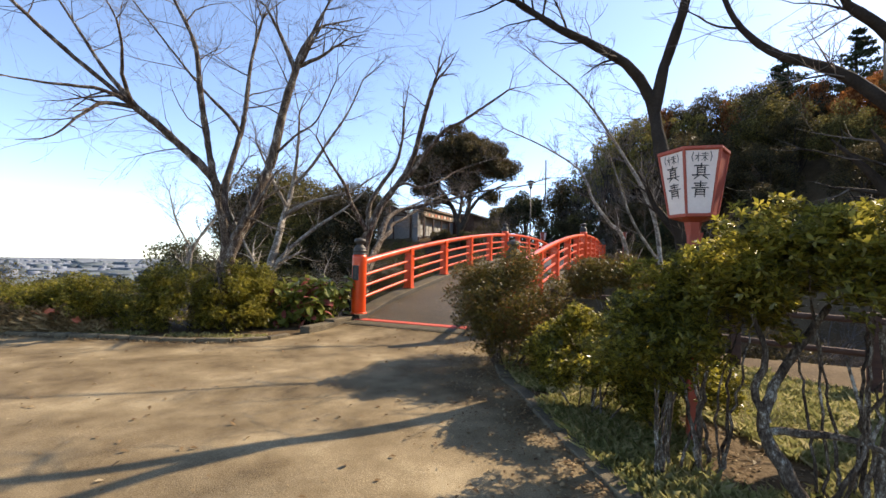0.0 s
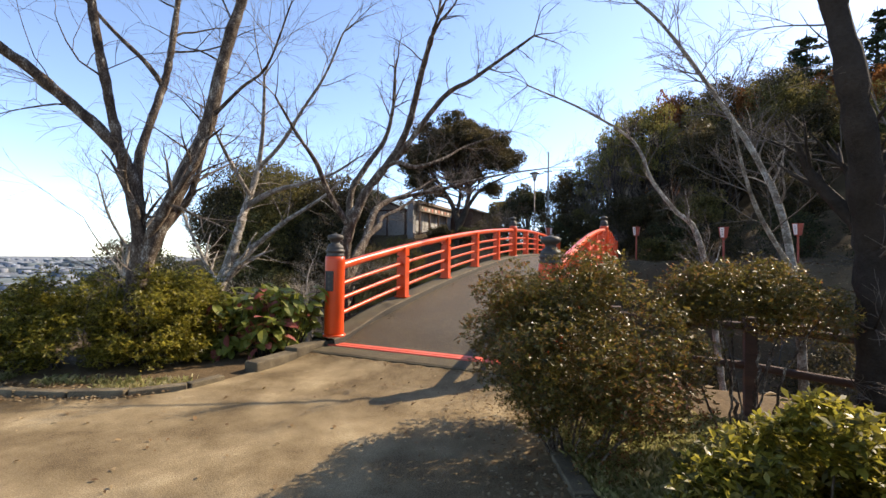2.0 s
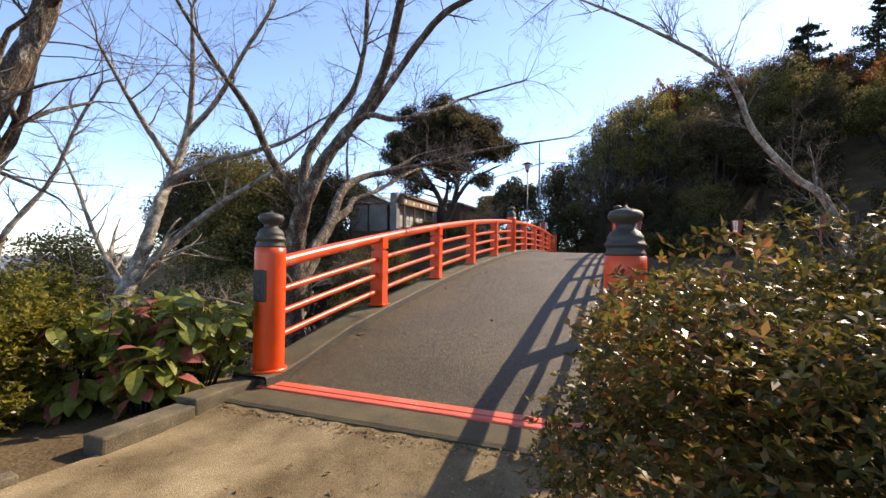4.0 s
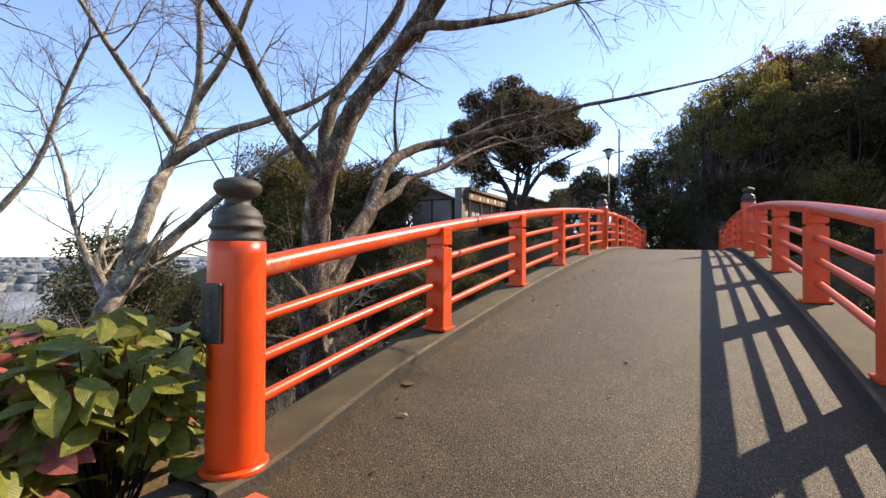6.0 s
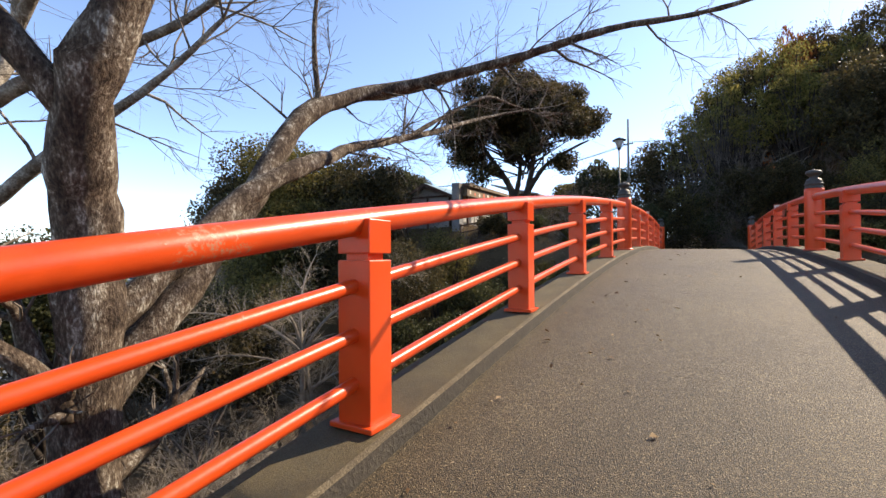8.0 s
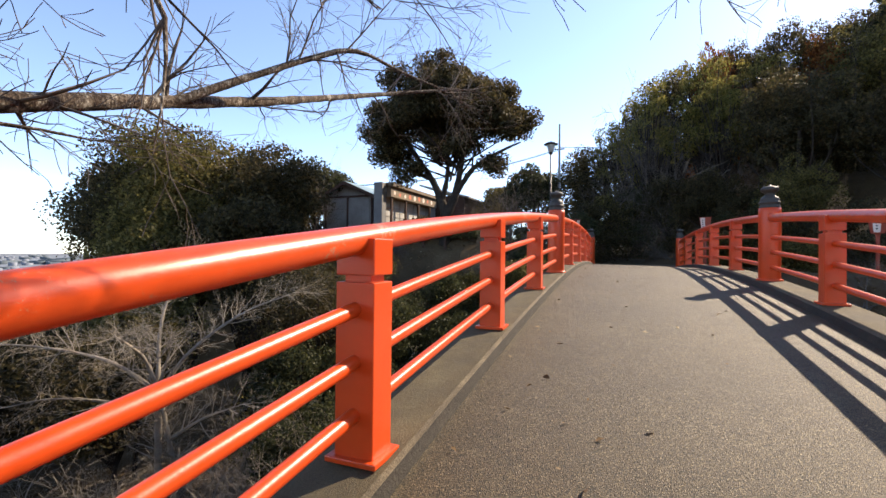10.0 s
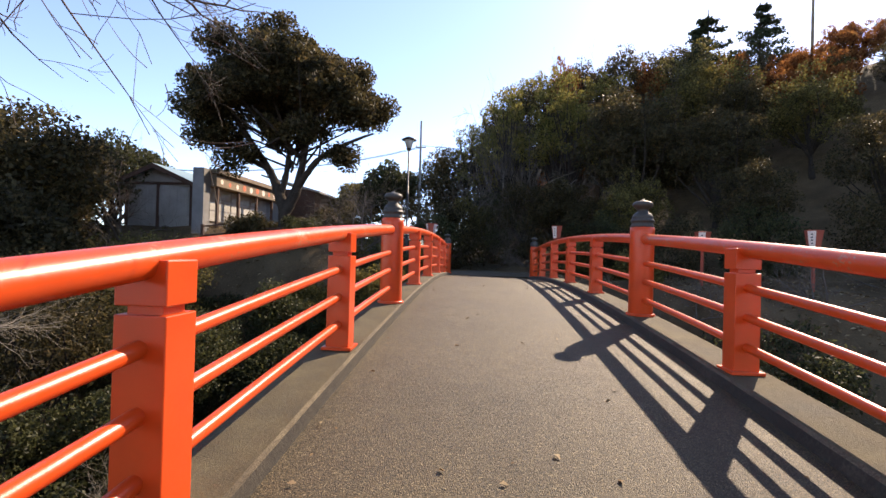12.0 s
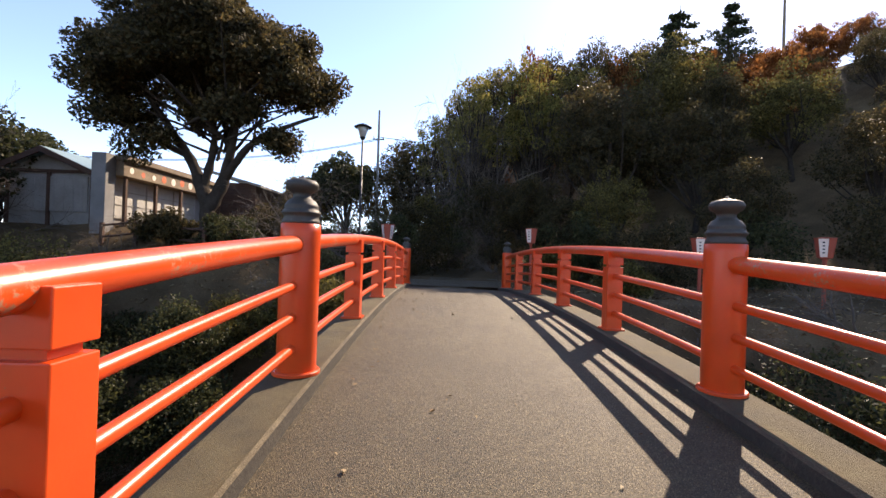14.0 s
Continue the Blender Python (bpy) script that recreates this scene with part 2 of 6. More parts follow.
YELLOWING = foliage("yellowing leaves", [(0.0, (0.07, 0.07, 0.018)), (0.4, (0.17, 0.155, 0.04)), (0.8, (0.29, 0.235, 0.065)), (1.0, (0.36, 0.26, 0.09))], 0.6, 0.6)
CONIFER = foliage("conifer needles", [(0.0, (0.012, 0.02, 0.01)), (0.5, (0.03, 0.042, 0.018)), (1.0, (0.06, 0.07, 0.03))], 0.6, 0.15)
GRASS = foliage("winter grass", [(0.0, (0.12, 0.125, 0.04)), (0.45, (0.25, 0.24, 0.085)), (0.8, (0.4, 0.35, 0.16)), (1.0, (0.5, 0.42, 0.23))], 0.6, 0.5)
STRAW = foliage("dry straw", [(0.0, (0.14, 0.085, 0.038)), (0.5, (0.33, 0.22, 0.1)), (1.0, (0.5, 0.37, 0.19))], 0.8, 0.25)
DEAD_LEAF = foliage("dead leaves", [(0.0, (0.09, 0.05, 0.025)), (0.5, (0.21, 0.13, 0.06)), (0.85, (0.36, 0.27, 0.15)), (1.0, (0.5, 0.42, 0.28))], 0.7, 0.2)
HYDRANGEA = veined(foliage("hydrangea leaves", [(0.0, (0.075, 0.092, 0.017)), (0.45, (0.2, 0.215, 0.038)), (0.78, (0.4, 0.35, 0.07)), (0.92, (0.4, 0.24, 0.09)), (1.0, (0.38, 0.14, 0.065))], 0.3, 0.4, 0.35, 1.1))
HYDRANGEA_RED = veined(foliage("reddened hydrangea leaves", [(0.0, (0.2, 0.045, 0.035)), (0.5, (0.42, 0.13, 0.1)), (1.0, (0.46, 0.3, 0.16))], 0.3, 0.4, 0.35, 1.1))
STUCCO = surface("grey stained render", [(0.3, (0.2, 0.185, 0.17)), (0.6, (0.37, 0.345, 0.315)), (0.8, (0.5, 0.475, 0.44))], 0.8, 20, 0.9, 0.2)
WHITE_PANEL = surface("dirty white shutter", [(0.3, (0.3, 0.285, 0.255)), (0.7, (0.52, 0.5, 0.46))], 0.9, 18, 0.7, 0.1)
ROOF_GREEN = surface("pale green sheet roof", [(0.3, (0.16, 0.24, 0.24)), (0.7, (0.3, 0.4, 0.39))], 0.9, 25, 0.45, 0.1, 0.2)
RUSTY = surface("rusted tan fascia", [(0.3, (0.1, 0.062, 0.038)), (0.55, (0.21, 0.155, 0.1)), (0.75, (0.31, 0.25, 0.18))], 0.9, 14, 0.8, 0.2)
DARK_METAL = surface("dark painted steel", [(0.3, (0.02, 0.02, 0.022)), (0.7, (0.05, 0.05, 0.05))], 3, 40, 0.45, 0.1, 0.5)
PLAQUE = surface("black name plate", [(0.3, (0.012, 0.011, 0.011)), (0.7, (0.03, 0.028, 0.026))], 4, 60, 0.4, 0.1, 0.3)
POLE_GREY = surface("grey concrete pole", [(0.3, (0.14, 0.135, 0.13)), (0.7, (0.26, 0.25, 0.24))], 1.5, 30, 0.85, 0.2)
PAPER = surface("lantern sheet, off white", [(0.3, (0.66, 0.52, 0.44)), (0.7, (0.82, 0.7, 0.61))], 2.5, 40, 0.6, 0.05)
INK = surface("black lettering ink", [(0.3, (0.012, 0.01, 0.01)), (0.7, (0.025, 0.02, 0.02))], 8, 50, 0.7, 0.0)
LAMP_GLASS = surface("milky lamp glass", [(0.3, (0.55, 0.55, 0.52)), (0.7, (0.75, 0.74, 0.7))], 3, 20, 0.25, 0.0)
ORANGE_SHEET = surface("orange plastic sheet", [(0.3, (0.5, 0.1, 0.04)), (0.7, (0.72, 0.2, 0.09))], 6, 30, 0.5, 0.4)

# ---- helpers for building ----


def thing(name, label, category, group="", kind="", at=(0, 0, 0), rz=0):
    ob = new(name)
    ob.matrix_world = pose(*at, 0, 0, rz)
    return tagged(ob, label, category, group, kind)


def link_mesh(name, me, mats, parent=None, label="", smooth=False):
    for m in mats if isinstance(mats, (list, tuple)) else [mats]:
        me.materials.append(m)
    if smooth:
        me.polygons.foreach_set("use_smooth", [True] * len(me.polygons))
    ob = new(name, me)
    if parent:
        ob.parent = parent
    if label:
        ob["label"] = label
    return ob


def part(name, bm, mat, parent=None, label="", smooth=False):
    me = bpy.data.meshes.new(name)
    bm.normal_update()
    bm.to_mesh(me)
    bm.free()
    return link_mesh(name, me, mat, parent, label, smooth)


def raw(name, verts, faces, mat, parent=None, label="", smooth=False):
    """A mesh from arrays: verts n x 3, faces m x k."""
    verts, faces = np.asarray(verts, np.float32), np.asarray(faces, np.int32)
    me = bpy.data.meshes.new(name)
    me.vertices.add(len(verts))
    me.vertices.foreach_set("co", verts.ravel())
    k = faces.shape[1]
    me.loops.add(faces.size)
    me.loops.foreach_set("vertex_index", faces.ravel())
    me.polygons.add(len(faces))
    me.polygons.foreach_set("loop_start", np.arange(len(faces), dtype=np.int32) * k)
    me.update(calc_edges=True)
    me.validate()
    return link_mesh(name, me, mat, parent, label, smooth)


def box(bm, lo, hi, bevel=0.0):
    lo, hi = Vector(lo), Vector(hi)
    made = bmesh.ops.create_cube(bm, size=1, matrix=Matrix.Translation((lo + hi) / 2) @ Matrix.Diagonal((*(hi - lo), 1)))
    if bevel:
        edges = list({e for v in made["verts"] for e in v.link_edges})
        bmesh.ops.bevel(bm, geom=edges, offset=bevel, segments=2, affect="EDGES", profile=0.5)
    return bm


def lathe(bm, profile, n=32, at=(0, 0, 0)):
    """Turns (radius, height) pairs round the z axis."""
    rings = []
    for r, z in profile:
        rings.append([bm.verts.new((at[0] + r * math.cos(2 * math.pi * i / n), at[1] + r * math.sin(2 * math.pi * i / n), at[2] + z)) for i in range(n)])
    for a, b in zip(rings, rings[1:]):
        for i in range(n):
            bm.faces.new((a[i], a[(i + 1) % n], b[(i + 1) % n], b[i]))
    bm.faces.new(rings[0][::-1])
    bm.faces.new(rings[-1])
    return bm


def tubes(paths, sides=6):
    """Tapered tubes along point rows; each path is (points n x 3, radii n). Returns arrays of verts and quads."""
    vs, fs, base = [], [], 0
    for pts, rad in paths:
        pts, rad = np.asarray(pts, float), np.asarray(rad, float)
        tan = np.gradient(pts, axis=0)
        tan /= np.linalg.norm(tan, axis=1)[:, None] + 1e-9
        ref = np.where(np.abs(tan[:, 2:3]) > 0.92, np.array([[1.0, 0, 0]]), np.array([[0, 0, 1.0]]))
        a = np.cross(tan, ref)
        a /= np.linalg.norm(a, axis=1)[:, None] + 1e-9
        for i in range(1, len(a)):
            if a[i] @ a[i - 1] < 0:
                a[i] = -a[i]
        b = np.cross(tan, a)
        ang = np.arange(sides) * 2 * math.pi / sides
        ring = pts[:, None] + rad[:, None, None] * (np.cos(ang)[None, :, None] * a[:, None] + np.sin(ang)[None, :, None] * b[:, None])
        n = len(pts)
        vs.append(ring.reshape(-1, 3))
        i, j = np.meshgrid(np.arange(n - 1), np.arange(sides), indexing="ij")
        k = (j + 1) % sides
        fs.append(base + np.stack([i * sides + j, i * sides + k, (i + 1) * sides + k, (i + 1) * sides + j], -1).reshape(-1, 4))
        base += n * sides
    return np.concatenate(vs), np.concatenate(fs)


def smooth_path(pts, radii, step=0.25, wobble=0.0, rng=None):
    """Catmull-Rom through the points, with a little unevenness."""
    p = np.asarray(pts, float)
    p = np.vstack([2 * p[0] - p[1], p, 2 * p[-1] - p[-2]])
    r = np.interp(np.arange(len(pts)), [0, len(pts) - 1], radii) if len(radii) == 2 else np.asarray(radii, float)
    out, rad = [], []
    for i in range(1, len(p) - 2):
        n = max(2, int(np.linalg.norm(p[i + 1] - p[i]) / step))
        for t in np.arange(n) / n:
            out.append(0.5 * (2 * p[i] + (p[i + 1] - p[i - 1]) * t + (2 * p[i - 1] - 5 * p[i] + 4 * p[i + 1] - p[i + 2]) * t * t + (3 * p[i] - p[i - 1] - 3 * p[i + 1] + p[i + 2]) * t ** 3))
            rad.append(r[i - 1] + (r[i] - r[i - 1]) * t)
    out.append(p[-2])
    rad.append(r[-1])
    out, rad = np.array(out), np.array(rad)
    if wobble and rng is not None:
        out[1:] += rng.normal(0, 1, (len(out) - 1, 3)) * rad[1:, None] * wobble
        rad = rad * (1 + rng.normal(0, 0.06, len(rad)))
    return out, np.maximum(rad, 0.002)


def sprout(rng, start, way, length, radius, level, big, fine, lift=0.25):
    """One bare branch with its side shoots, down to thin twigs."""
    n = max(4, int(length / 0.16))
    pts, d = [np.array(start, float)], np.array(way, float)
    for _ in range(n):
        d = d + rng.normal(0, 0.14, 3) + np.array([0, 0, lift * 0.06])
        d /= np.linalg.norm(d)
        pts.append(pts[-1] + d * length / n)
    pts = np.array(pts)
    rad = np.linspace(radius, max(0.002, radius * 0.1), n + 1)
    (big if radius > 0.014 else fine).append((pts, rad))
    if level <= 0:
        return
    for k in range(int(rng.integers(3, 6)) + (1 if level > 1 else 0)):
        f = rng.uniform(0.2, 0.97)
        i = int(f * n)
        side = np.cross(pts[min(i + 1, n)] - pts[max(i - 1, 0)], rng.normal(0, 1, 3))
        side /= np.linalg.norm(side) + 1e-9
        along = pts[min(i + 1, n)] - pts[max(i - 1, 0)]
        along /= np.linalg.norm(along) + 1e-9
        w = along * 0.75 + side * rng.uniform(0.5, 1.0) + np.array([0, 0, lift * 0.5])
        w /= np.linalg.norm(w)
        sprout(rng, pts[i], w, length * rng.uniform(0.35, 0.62), rad[i] * rng.uniform(0.45, 0.65), level - 1, big, fine, lift)


def bare_tree(name, limbs, label, seed, bark, twig, density=1.0, reach=1.3, lift=0.3, start=0.3):
    """A leafless tree: main limbs along given lines, then random branches and twigs."""
    rng = np.random.default_rng(seed)
    ob = thing(name, label, "tree")
    trunk, big, fine = [], [], []
    for r0, r1, pts in limbs:
        path, rad = smooth_path(pts, (r0, r1), 0.12, 0.05, rng)
        trunk.append((path, rad))
        total = np.linalg.norm(np.diff(path, axis=0), axis=1).sum()
        for _ in range(int(total * 5.2 * density)):
            i = int(rng.uniform(start, 0.99) * (len(path) - 1))
            along = path[min(i + 1, len(path) - 1)] - path[max(i - 1, 0)]
            along /= np.linalg.norm(along) + 1e-9
            side = np.cross(along, rng.normal(0, 1, 3))
            side /= np.linalg.norm(side) + 1e-9
            w = along * 0.55 + side * 0.9 + np.array([0, 0, lift])
            w /= np.linalg.norm(w)
            sprout(rng, path[i], w, rng.uniform(0.5, 1.0) * reach, min(rad[i] * 0.45, rng.uniform(0.006, 0.02)), 2, big, fine, lift)
        end = path[-1] - path[-3]
        end /= np.linalg.norm(end)
        for _ in range(3):
            w = end + rng.normal(0, 0.35, 3)
            sprout(rng, path[-1], w / np.linalg.norm(w), rng.uniform(0.8, 1.3) * reach, rad[-1] * 0.7, 2, big, fine, lift)
    raw("trunk", *tubes(trunk, 10), bark, ob, smooth=True)
    if big:
        tagged(raw("branchwork", *tubes(big, 5), bark, ob, smooth=True), kind="stuff")
    if fine:
        tagged(raw("twig_mass", *tubes(fine, 3), twig, ob), kind="stuff")
    return ob


def leaves(rng, centres, size, spread=0.5, narrow=0.42, up=0.0):
    """Folded leaf blades, four corners each, at the given points."""
    n = len(centres)
    d = rng.normal(0, 1, (n, 3))
    d[:, 2] += up
    d /= np.linalg.norm(d, axis=1)[:, None]
    s = np.cross(d, rng.normal(0, 1, (n, 3)))
    s /= np.linalg.norm(s, axis=1)[:, None] + 1e-9
    nn = np.cross(d, s)
    ln = size * rng.uniform(1 - spread, 1 + spread, n)[:, None]
    w = ln * narrow
    v = np.stack([centres - d * ln * 0.5, centres + s * w * 0.5 + nn * w * 0.16, centres + d * ln * 0.5, centres - s * w * 0.5 + nn * w * 0.16], 1)
    return v.reshape(-1, 3), np.arange(4 * n).reshape(n, 4)


def rosettes(rng, centres, size, each=5):
    """Whorls of small pointed leaves at shoot tips."""
    n = len(centres)
    axis = rng.normal(0, 0.55, (n, 3)) + np.array([0, 0, 1.0])
    axis /= np.linalg.norm(axis, axis=1)[:, None]
    u = np.cross(axis, rng.normal(0, 1, (n, 3)))
    u /= np.linalg.norm(u, axis=1)[:, None]
    w = np.cross(axis, u)
    vs = []
    for k in range(each):
        a = 2 * math.pi * k / each + rng.normal(0, 0.25, n)[:, None]
        d = (u * np.cos(a) + w * np.sin(a)) * 0.9 + axis * rng.uniform(0.05, 0.8, n)[:, None]
        d /= np.linalg.norm(d, axis=1)[:, None]
        side = np.cross(axis, d)
        side /= np.linalg.norm(side, axis=1)[:, None] + 1e-9
        ln = size * rng.uniform(0.6, 1.35, n)[:, None]
        mid, tip = centres + d * ln * 0.5 + axis * ln * 0.06, centres + d * ln - axis * ln * 0.08
        vs.append(np.stack([centres, mid + side * ln * 0.2 + axis * ln * 0.05, tip, mid - side * ln * 0.2 + axis * ln * 0.05], 1))
    v = np.concatenate(vs).reshape(-1, 3)
    return v, np.arange(len(v)).reshape(-1, 4)


def clump_points(rng, blobs, n, shell=0.45):
    """Points near the skins of many small balls, weighted by their size."""
    blobs = np.asarray(blobs, float)
    w = blobs[:, 3] ** 2
    pick = rng.choice(len(blobs), n, p=w / w.sum())
    d = rng.normal(0, 1, (n, 3))
    d /= np.linalg.norm(d, axis=1)[:, None]
    r = (1 - shell * rng.random(n) ** 1.5) * blobs[pick, 3] * (1 + 0.045 * rng.normal(0, 1, n))
    return blobs[pick, :3] + d * r[:, None] * np.array([1, 1, 0.8])


def blob_crown(rng, centre, radii, count, size, lower=-0.6):
    """Balls spread over the skin of an egg, for a crown with lumps and gaps."""
    out = []
    c, radii = np.asarray(centre, float), np.asarray(radii, float)
    while len(out) < count:
        d = rng.normal(0, 1, 3)
        d /= np.linalg.norm(d)
        if d[2] < lower:
            continue
        k = rng.uniform(0.45, 0.95)
        out.append((*(c + d * radii * k), size * rng.uniform(0.6, 1.25)))
    return out

# ---- ground ----


def ease(a, b, v):
    t = np.clip((np.asarray(v, float) - a) / (b - a), 0, 1)
    return t * t * (3 - 2 * t)


def arch(y):
    return 0.1669 * y - 0.00443 * y * y - 0.0007 * max(0.0, y - 12.5) ** 2


def kerb_z(y):
    """Top of the kerb on which the railings stand."""
    return arch(y) + 0.09 * float(ease(0.0, 1.6, y))


def road_z(y):
    return arch(y) - 0.02 - 0.09 * float(ease(0.9, -0.2, y))


def ground_z(x, y):
    x, y = np.asarray(x, float), np.asarray(y, float)
    far = 1.25 + 2.0 * ease(-4, -10, x) * ease(22, 27, y)
    gully = -3.6 - 1.2 * ease(0, -14, x)
    into = ease(0.1, 4.5, y + 0.35 * ease(-2.5, -7, x) * 3)
    out = ease(19.0, 25.0, y + 0.4 * ease(3, 9, x) * 12)
    z = -0.24 * (1 - into) + gully * into
    z = z * (1 - out) + far * out
    z = z - 42 * ease(-17, -170, x) - 0.9 * ease(-6, -11, x) * (1 - out)
    z = z + 15 * ease(0, 1, ((x - 2) * 0.5 + (y - 30) * 0.55) / 22) * ease(-6, 4, x) + 7 * ease(14, 60, x) * ease(0, 20, y)
    bumps = 0.12 * np.sin(1.7 * x + 0.6 * y) * np.sin(1.1 * y - 0.5 * x) * ease(0.5, 4, np.abs(y) + 0 * x) * ease(2, 5, y)
    return z + bumps


def warped(n, near, far):
    u = np.linspace(-1, 1, n)
    return np.sign(u) * (near * np.abs(u) + far * np.abs(u) ** 5)


gx, gy = warped(231, 40, 4500), warped(231, 45, 4500) + 8
mx_, my_ = np.meshgrid(gx, gy, indexing="ij")
verts = np.stack([mx_, my_, ground_z(mx_, my_)], -1).reshape(-1, 3)
n = len(gx)
ii, jj = np.meshgrid(np.arange(n - 1), np.arange(n - 1), indexing="ij")
faces = np.stack([ii * n + jj, (ii + 1) * n + jj, (ii + 1) * n + jj + 1, ii * n + jj + 1], -1).reshape(-1, 4)
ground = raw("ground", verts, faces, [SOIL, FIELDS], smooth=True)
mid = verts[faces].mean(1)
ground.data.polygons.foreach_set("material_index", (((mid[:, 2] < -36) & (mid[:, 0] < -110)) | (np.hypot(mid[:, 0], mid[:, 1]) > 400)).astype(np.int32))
tagged(ground, "brown earth with leaf litter, falling to a plain with haze in its colour", "ground", kind="structure")

# the plain below: scattered roofs and dark tree rows towards the horizon
rng = np.random.default_rng(12)
boxes = {0: [], 1: []}
for k in range(900):
    a, d = rng.uniform(1.75, 3.0), 600 * 10 ** rng.uniform(0, 0.75)
    x, y = -abs(d * math.sin(a)), -d * math.cos(a) * 0.9
    kind = int(rng.random() < 0.4)
    w, dp, h = (rng.uniform(8, 20), rng.uniform(8, 14), rng.uniform(5, 9)) if kind == 0 else (rng.uniform(20, 90), rng.uniform(6, 14), rng.uniform(5, 11))
    z = float(ground_z(x, y)) - 0.5
    c, q = math.cos(a * 7 + k), math.sin(a * 7 + k)
    boxes[kind].append([(x + c * u - q * v, y + q * u + c * v, z + hh) for hh in (0, h) for u, v in ((-w / 2, -dp / 2), (w / 2, -dp / 2), (w / 2, dp / 2), (-w / 2, dp / 2))])
SIDES = np.array([(0, 1, 5, 4), (1, 2, 6, 5), (2, 3, 7, 6), (3, 0, 4, 7), (4, 5, 6, 7)])
for kind, (name, mat, label) in enumerate((("far_houses", TOWN, "pale houses scattered over the distant plain, haze put into their colour"), ("far_tree_rows", WOODS, "dark rows of trees on the distant plain, haze put into their colour"))):
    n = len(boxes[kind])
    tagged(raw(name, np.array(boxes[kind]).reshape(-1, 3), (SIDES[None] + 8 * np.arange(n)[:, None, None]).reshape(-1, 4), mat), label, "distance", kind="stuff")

# sandy forecourt between the two kerbs, sloping up to the bridge
LEFT_EDGE = [(-30, -11), (-13.0, -7.2), (-9.0, -5.7), (-6.5, -4.8), (-4.9, -4.2), (-3.3, -3.72), (-2.35, -3.3), (-1.95, -2.85), (-1.86, -2.3), (-1.84, -1.7), (-1.8, -0.12)]
RIGHT_EDGE = [(1.85, -0.12), (1.75, -1.3), (2.49, -3.03), (2.89, -3.71), (3.42, -4.67), (3.9, -5.46), (4.5, -6.4), (6.2, -9.0), (14, -20)]


def sandy_z(y):
    return -0.222 + 0.09 * float(ease(-1.5, -0.1, y))


bm = bmesh.new()
rows = []
ys = [-60, -40, -25, -15, -12, -10, -8, -7.2, -6.4, -5.7, -5.2, -4.8, -4.5, -4.2, -3.95, -3.72, -3.5, -3.3, -3.1, -2.85, -2.6, -2.3, -2.0, -1.7, -1.5, -1.3, -1.1, -0.9, -0.7, -0.5, -0.3, -0.12]
lx, ly = zip(*LEFT_EDGE)
rx_, ry_ = zip(*sorted(RIGHT_EDGE, key=lambda p: p[1]))
for y in ys:
    a, b = np.interp(y, ly, lx), np.interp(y, ry_, rx_)
    rows.append([bm.verts.new((a + (b - a) * k / 24, y, sandy_z(y) + 0.006 * math.sin(3.1 * k + 2 * y))) for k in range(25)])
for r, s in zip(rows, rows[1:]):
    for k in range(24):
        bm.faces.new((r[k], r[k + 1], s[k + 1], s[k]))
tagged(part("pavement", bm, SAND, smooth=True), "pale tan packed sandy earth forecourt", "ground", kind="structure")

# ---- bridge ----
LEFT, RIGHT, BAY = -1.845, 1.868, 2.5


def fall(x):
    """The deck drops a little towards one side."""
    return -0.05 * (x + 1.65) / 3.3 if x > -1.65 else 0.0


def strip(bm, sections):
    """Joins equal rows of points into quads."""
    made = [[bm.verts.new(p) for p in row] for row in sections]
    for a, b in zip(made, made[1:]):
        for k in range(len(a) - 1):
            bm.faces.new((a[k], a[k + 1], b[k + 1], b[k]))
    return bm


stations = [i * 0.25 for i in range(-1, 101)] + [25.5]
bm = bmesh.new()
strip(bm, [[(x, y, road_z(y) + fall(x) + 0.012 * (1 - (x / 1.7) ** 2)) for x in np.linspace(-1.68, 1.68, 15)] for y in stations])
tagged(part("bridge_deck", bm, DECK, smooth=True), "arched deck with worn brown-grey fine-chip surfacing", "bridge", kind="structure")


def kerb_run(inner, outer):
    """Upstand with a darker face, a worn pale lip and a flat top."""
    bm = bmesh.new()
    s = 1 if outer > inner else -1
    rows = []
    for k, y in enumerate(stations):
        t = (kerb_z(y) if y > 0 else 0.0) + fall(inner)
        low = road_z(y) + fall(inner) - 0.05
        chip = 0.006 * noise.noise(Vector((inner * 9, y * 4.0, 1.0)))
        rows.append([(inner - s * 0.025, y, low), (inner - s * 0.004, y, t - 0.018 + chip), (inner + s * (0.022 + chip), y, t), (outer - s * 0.03, y, t), (outer, y, t - 0.03), (outer, y, low - 0.5), (inner, y, low - 0.5)])
    strip(bm, rows)
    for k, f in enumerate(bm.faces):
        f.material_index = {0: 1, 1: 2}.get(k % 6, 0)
    return bm


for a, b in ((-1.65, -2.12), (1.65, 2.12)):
    k = part("bridge_kerb", kerb_run(a, b), [CONCRETE, KERB_FACE, KERB])
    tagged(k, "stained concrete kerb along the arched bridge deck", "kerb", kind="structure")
bm = bmesh.new()
strip(bm, [[(-2.1, y, arch(y) - 0.5), (-1.7, y, arch(y) - 0.85), (1.7, y, arch(y) - 0.85), (2.1, y, arch(y) - 0.55)] for y in stations])
tagged(part("bridge_girder", bm, CONCRETE), "concrete underside of the arched bridge", "bridge", kind="structure")
for y0, y1 in ((-0.3, 0.9), (24.2, 26)):
    bm = box(bmesh.new(), (-2.05, y0, -4.6), (2.05, y1, arch(y0) - 0.55), 0.02)
    tagged(part("abutment", bm, CONCRETE), "concrete abutment under the bridge end", "bridge", kind="structure")

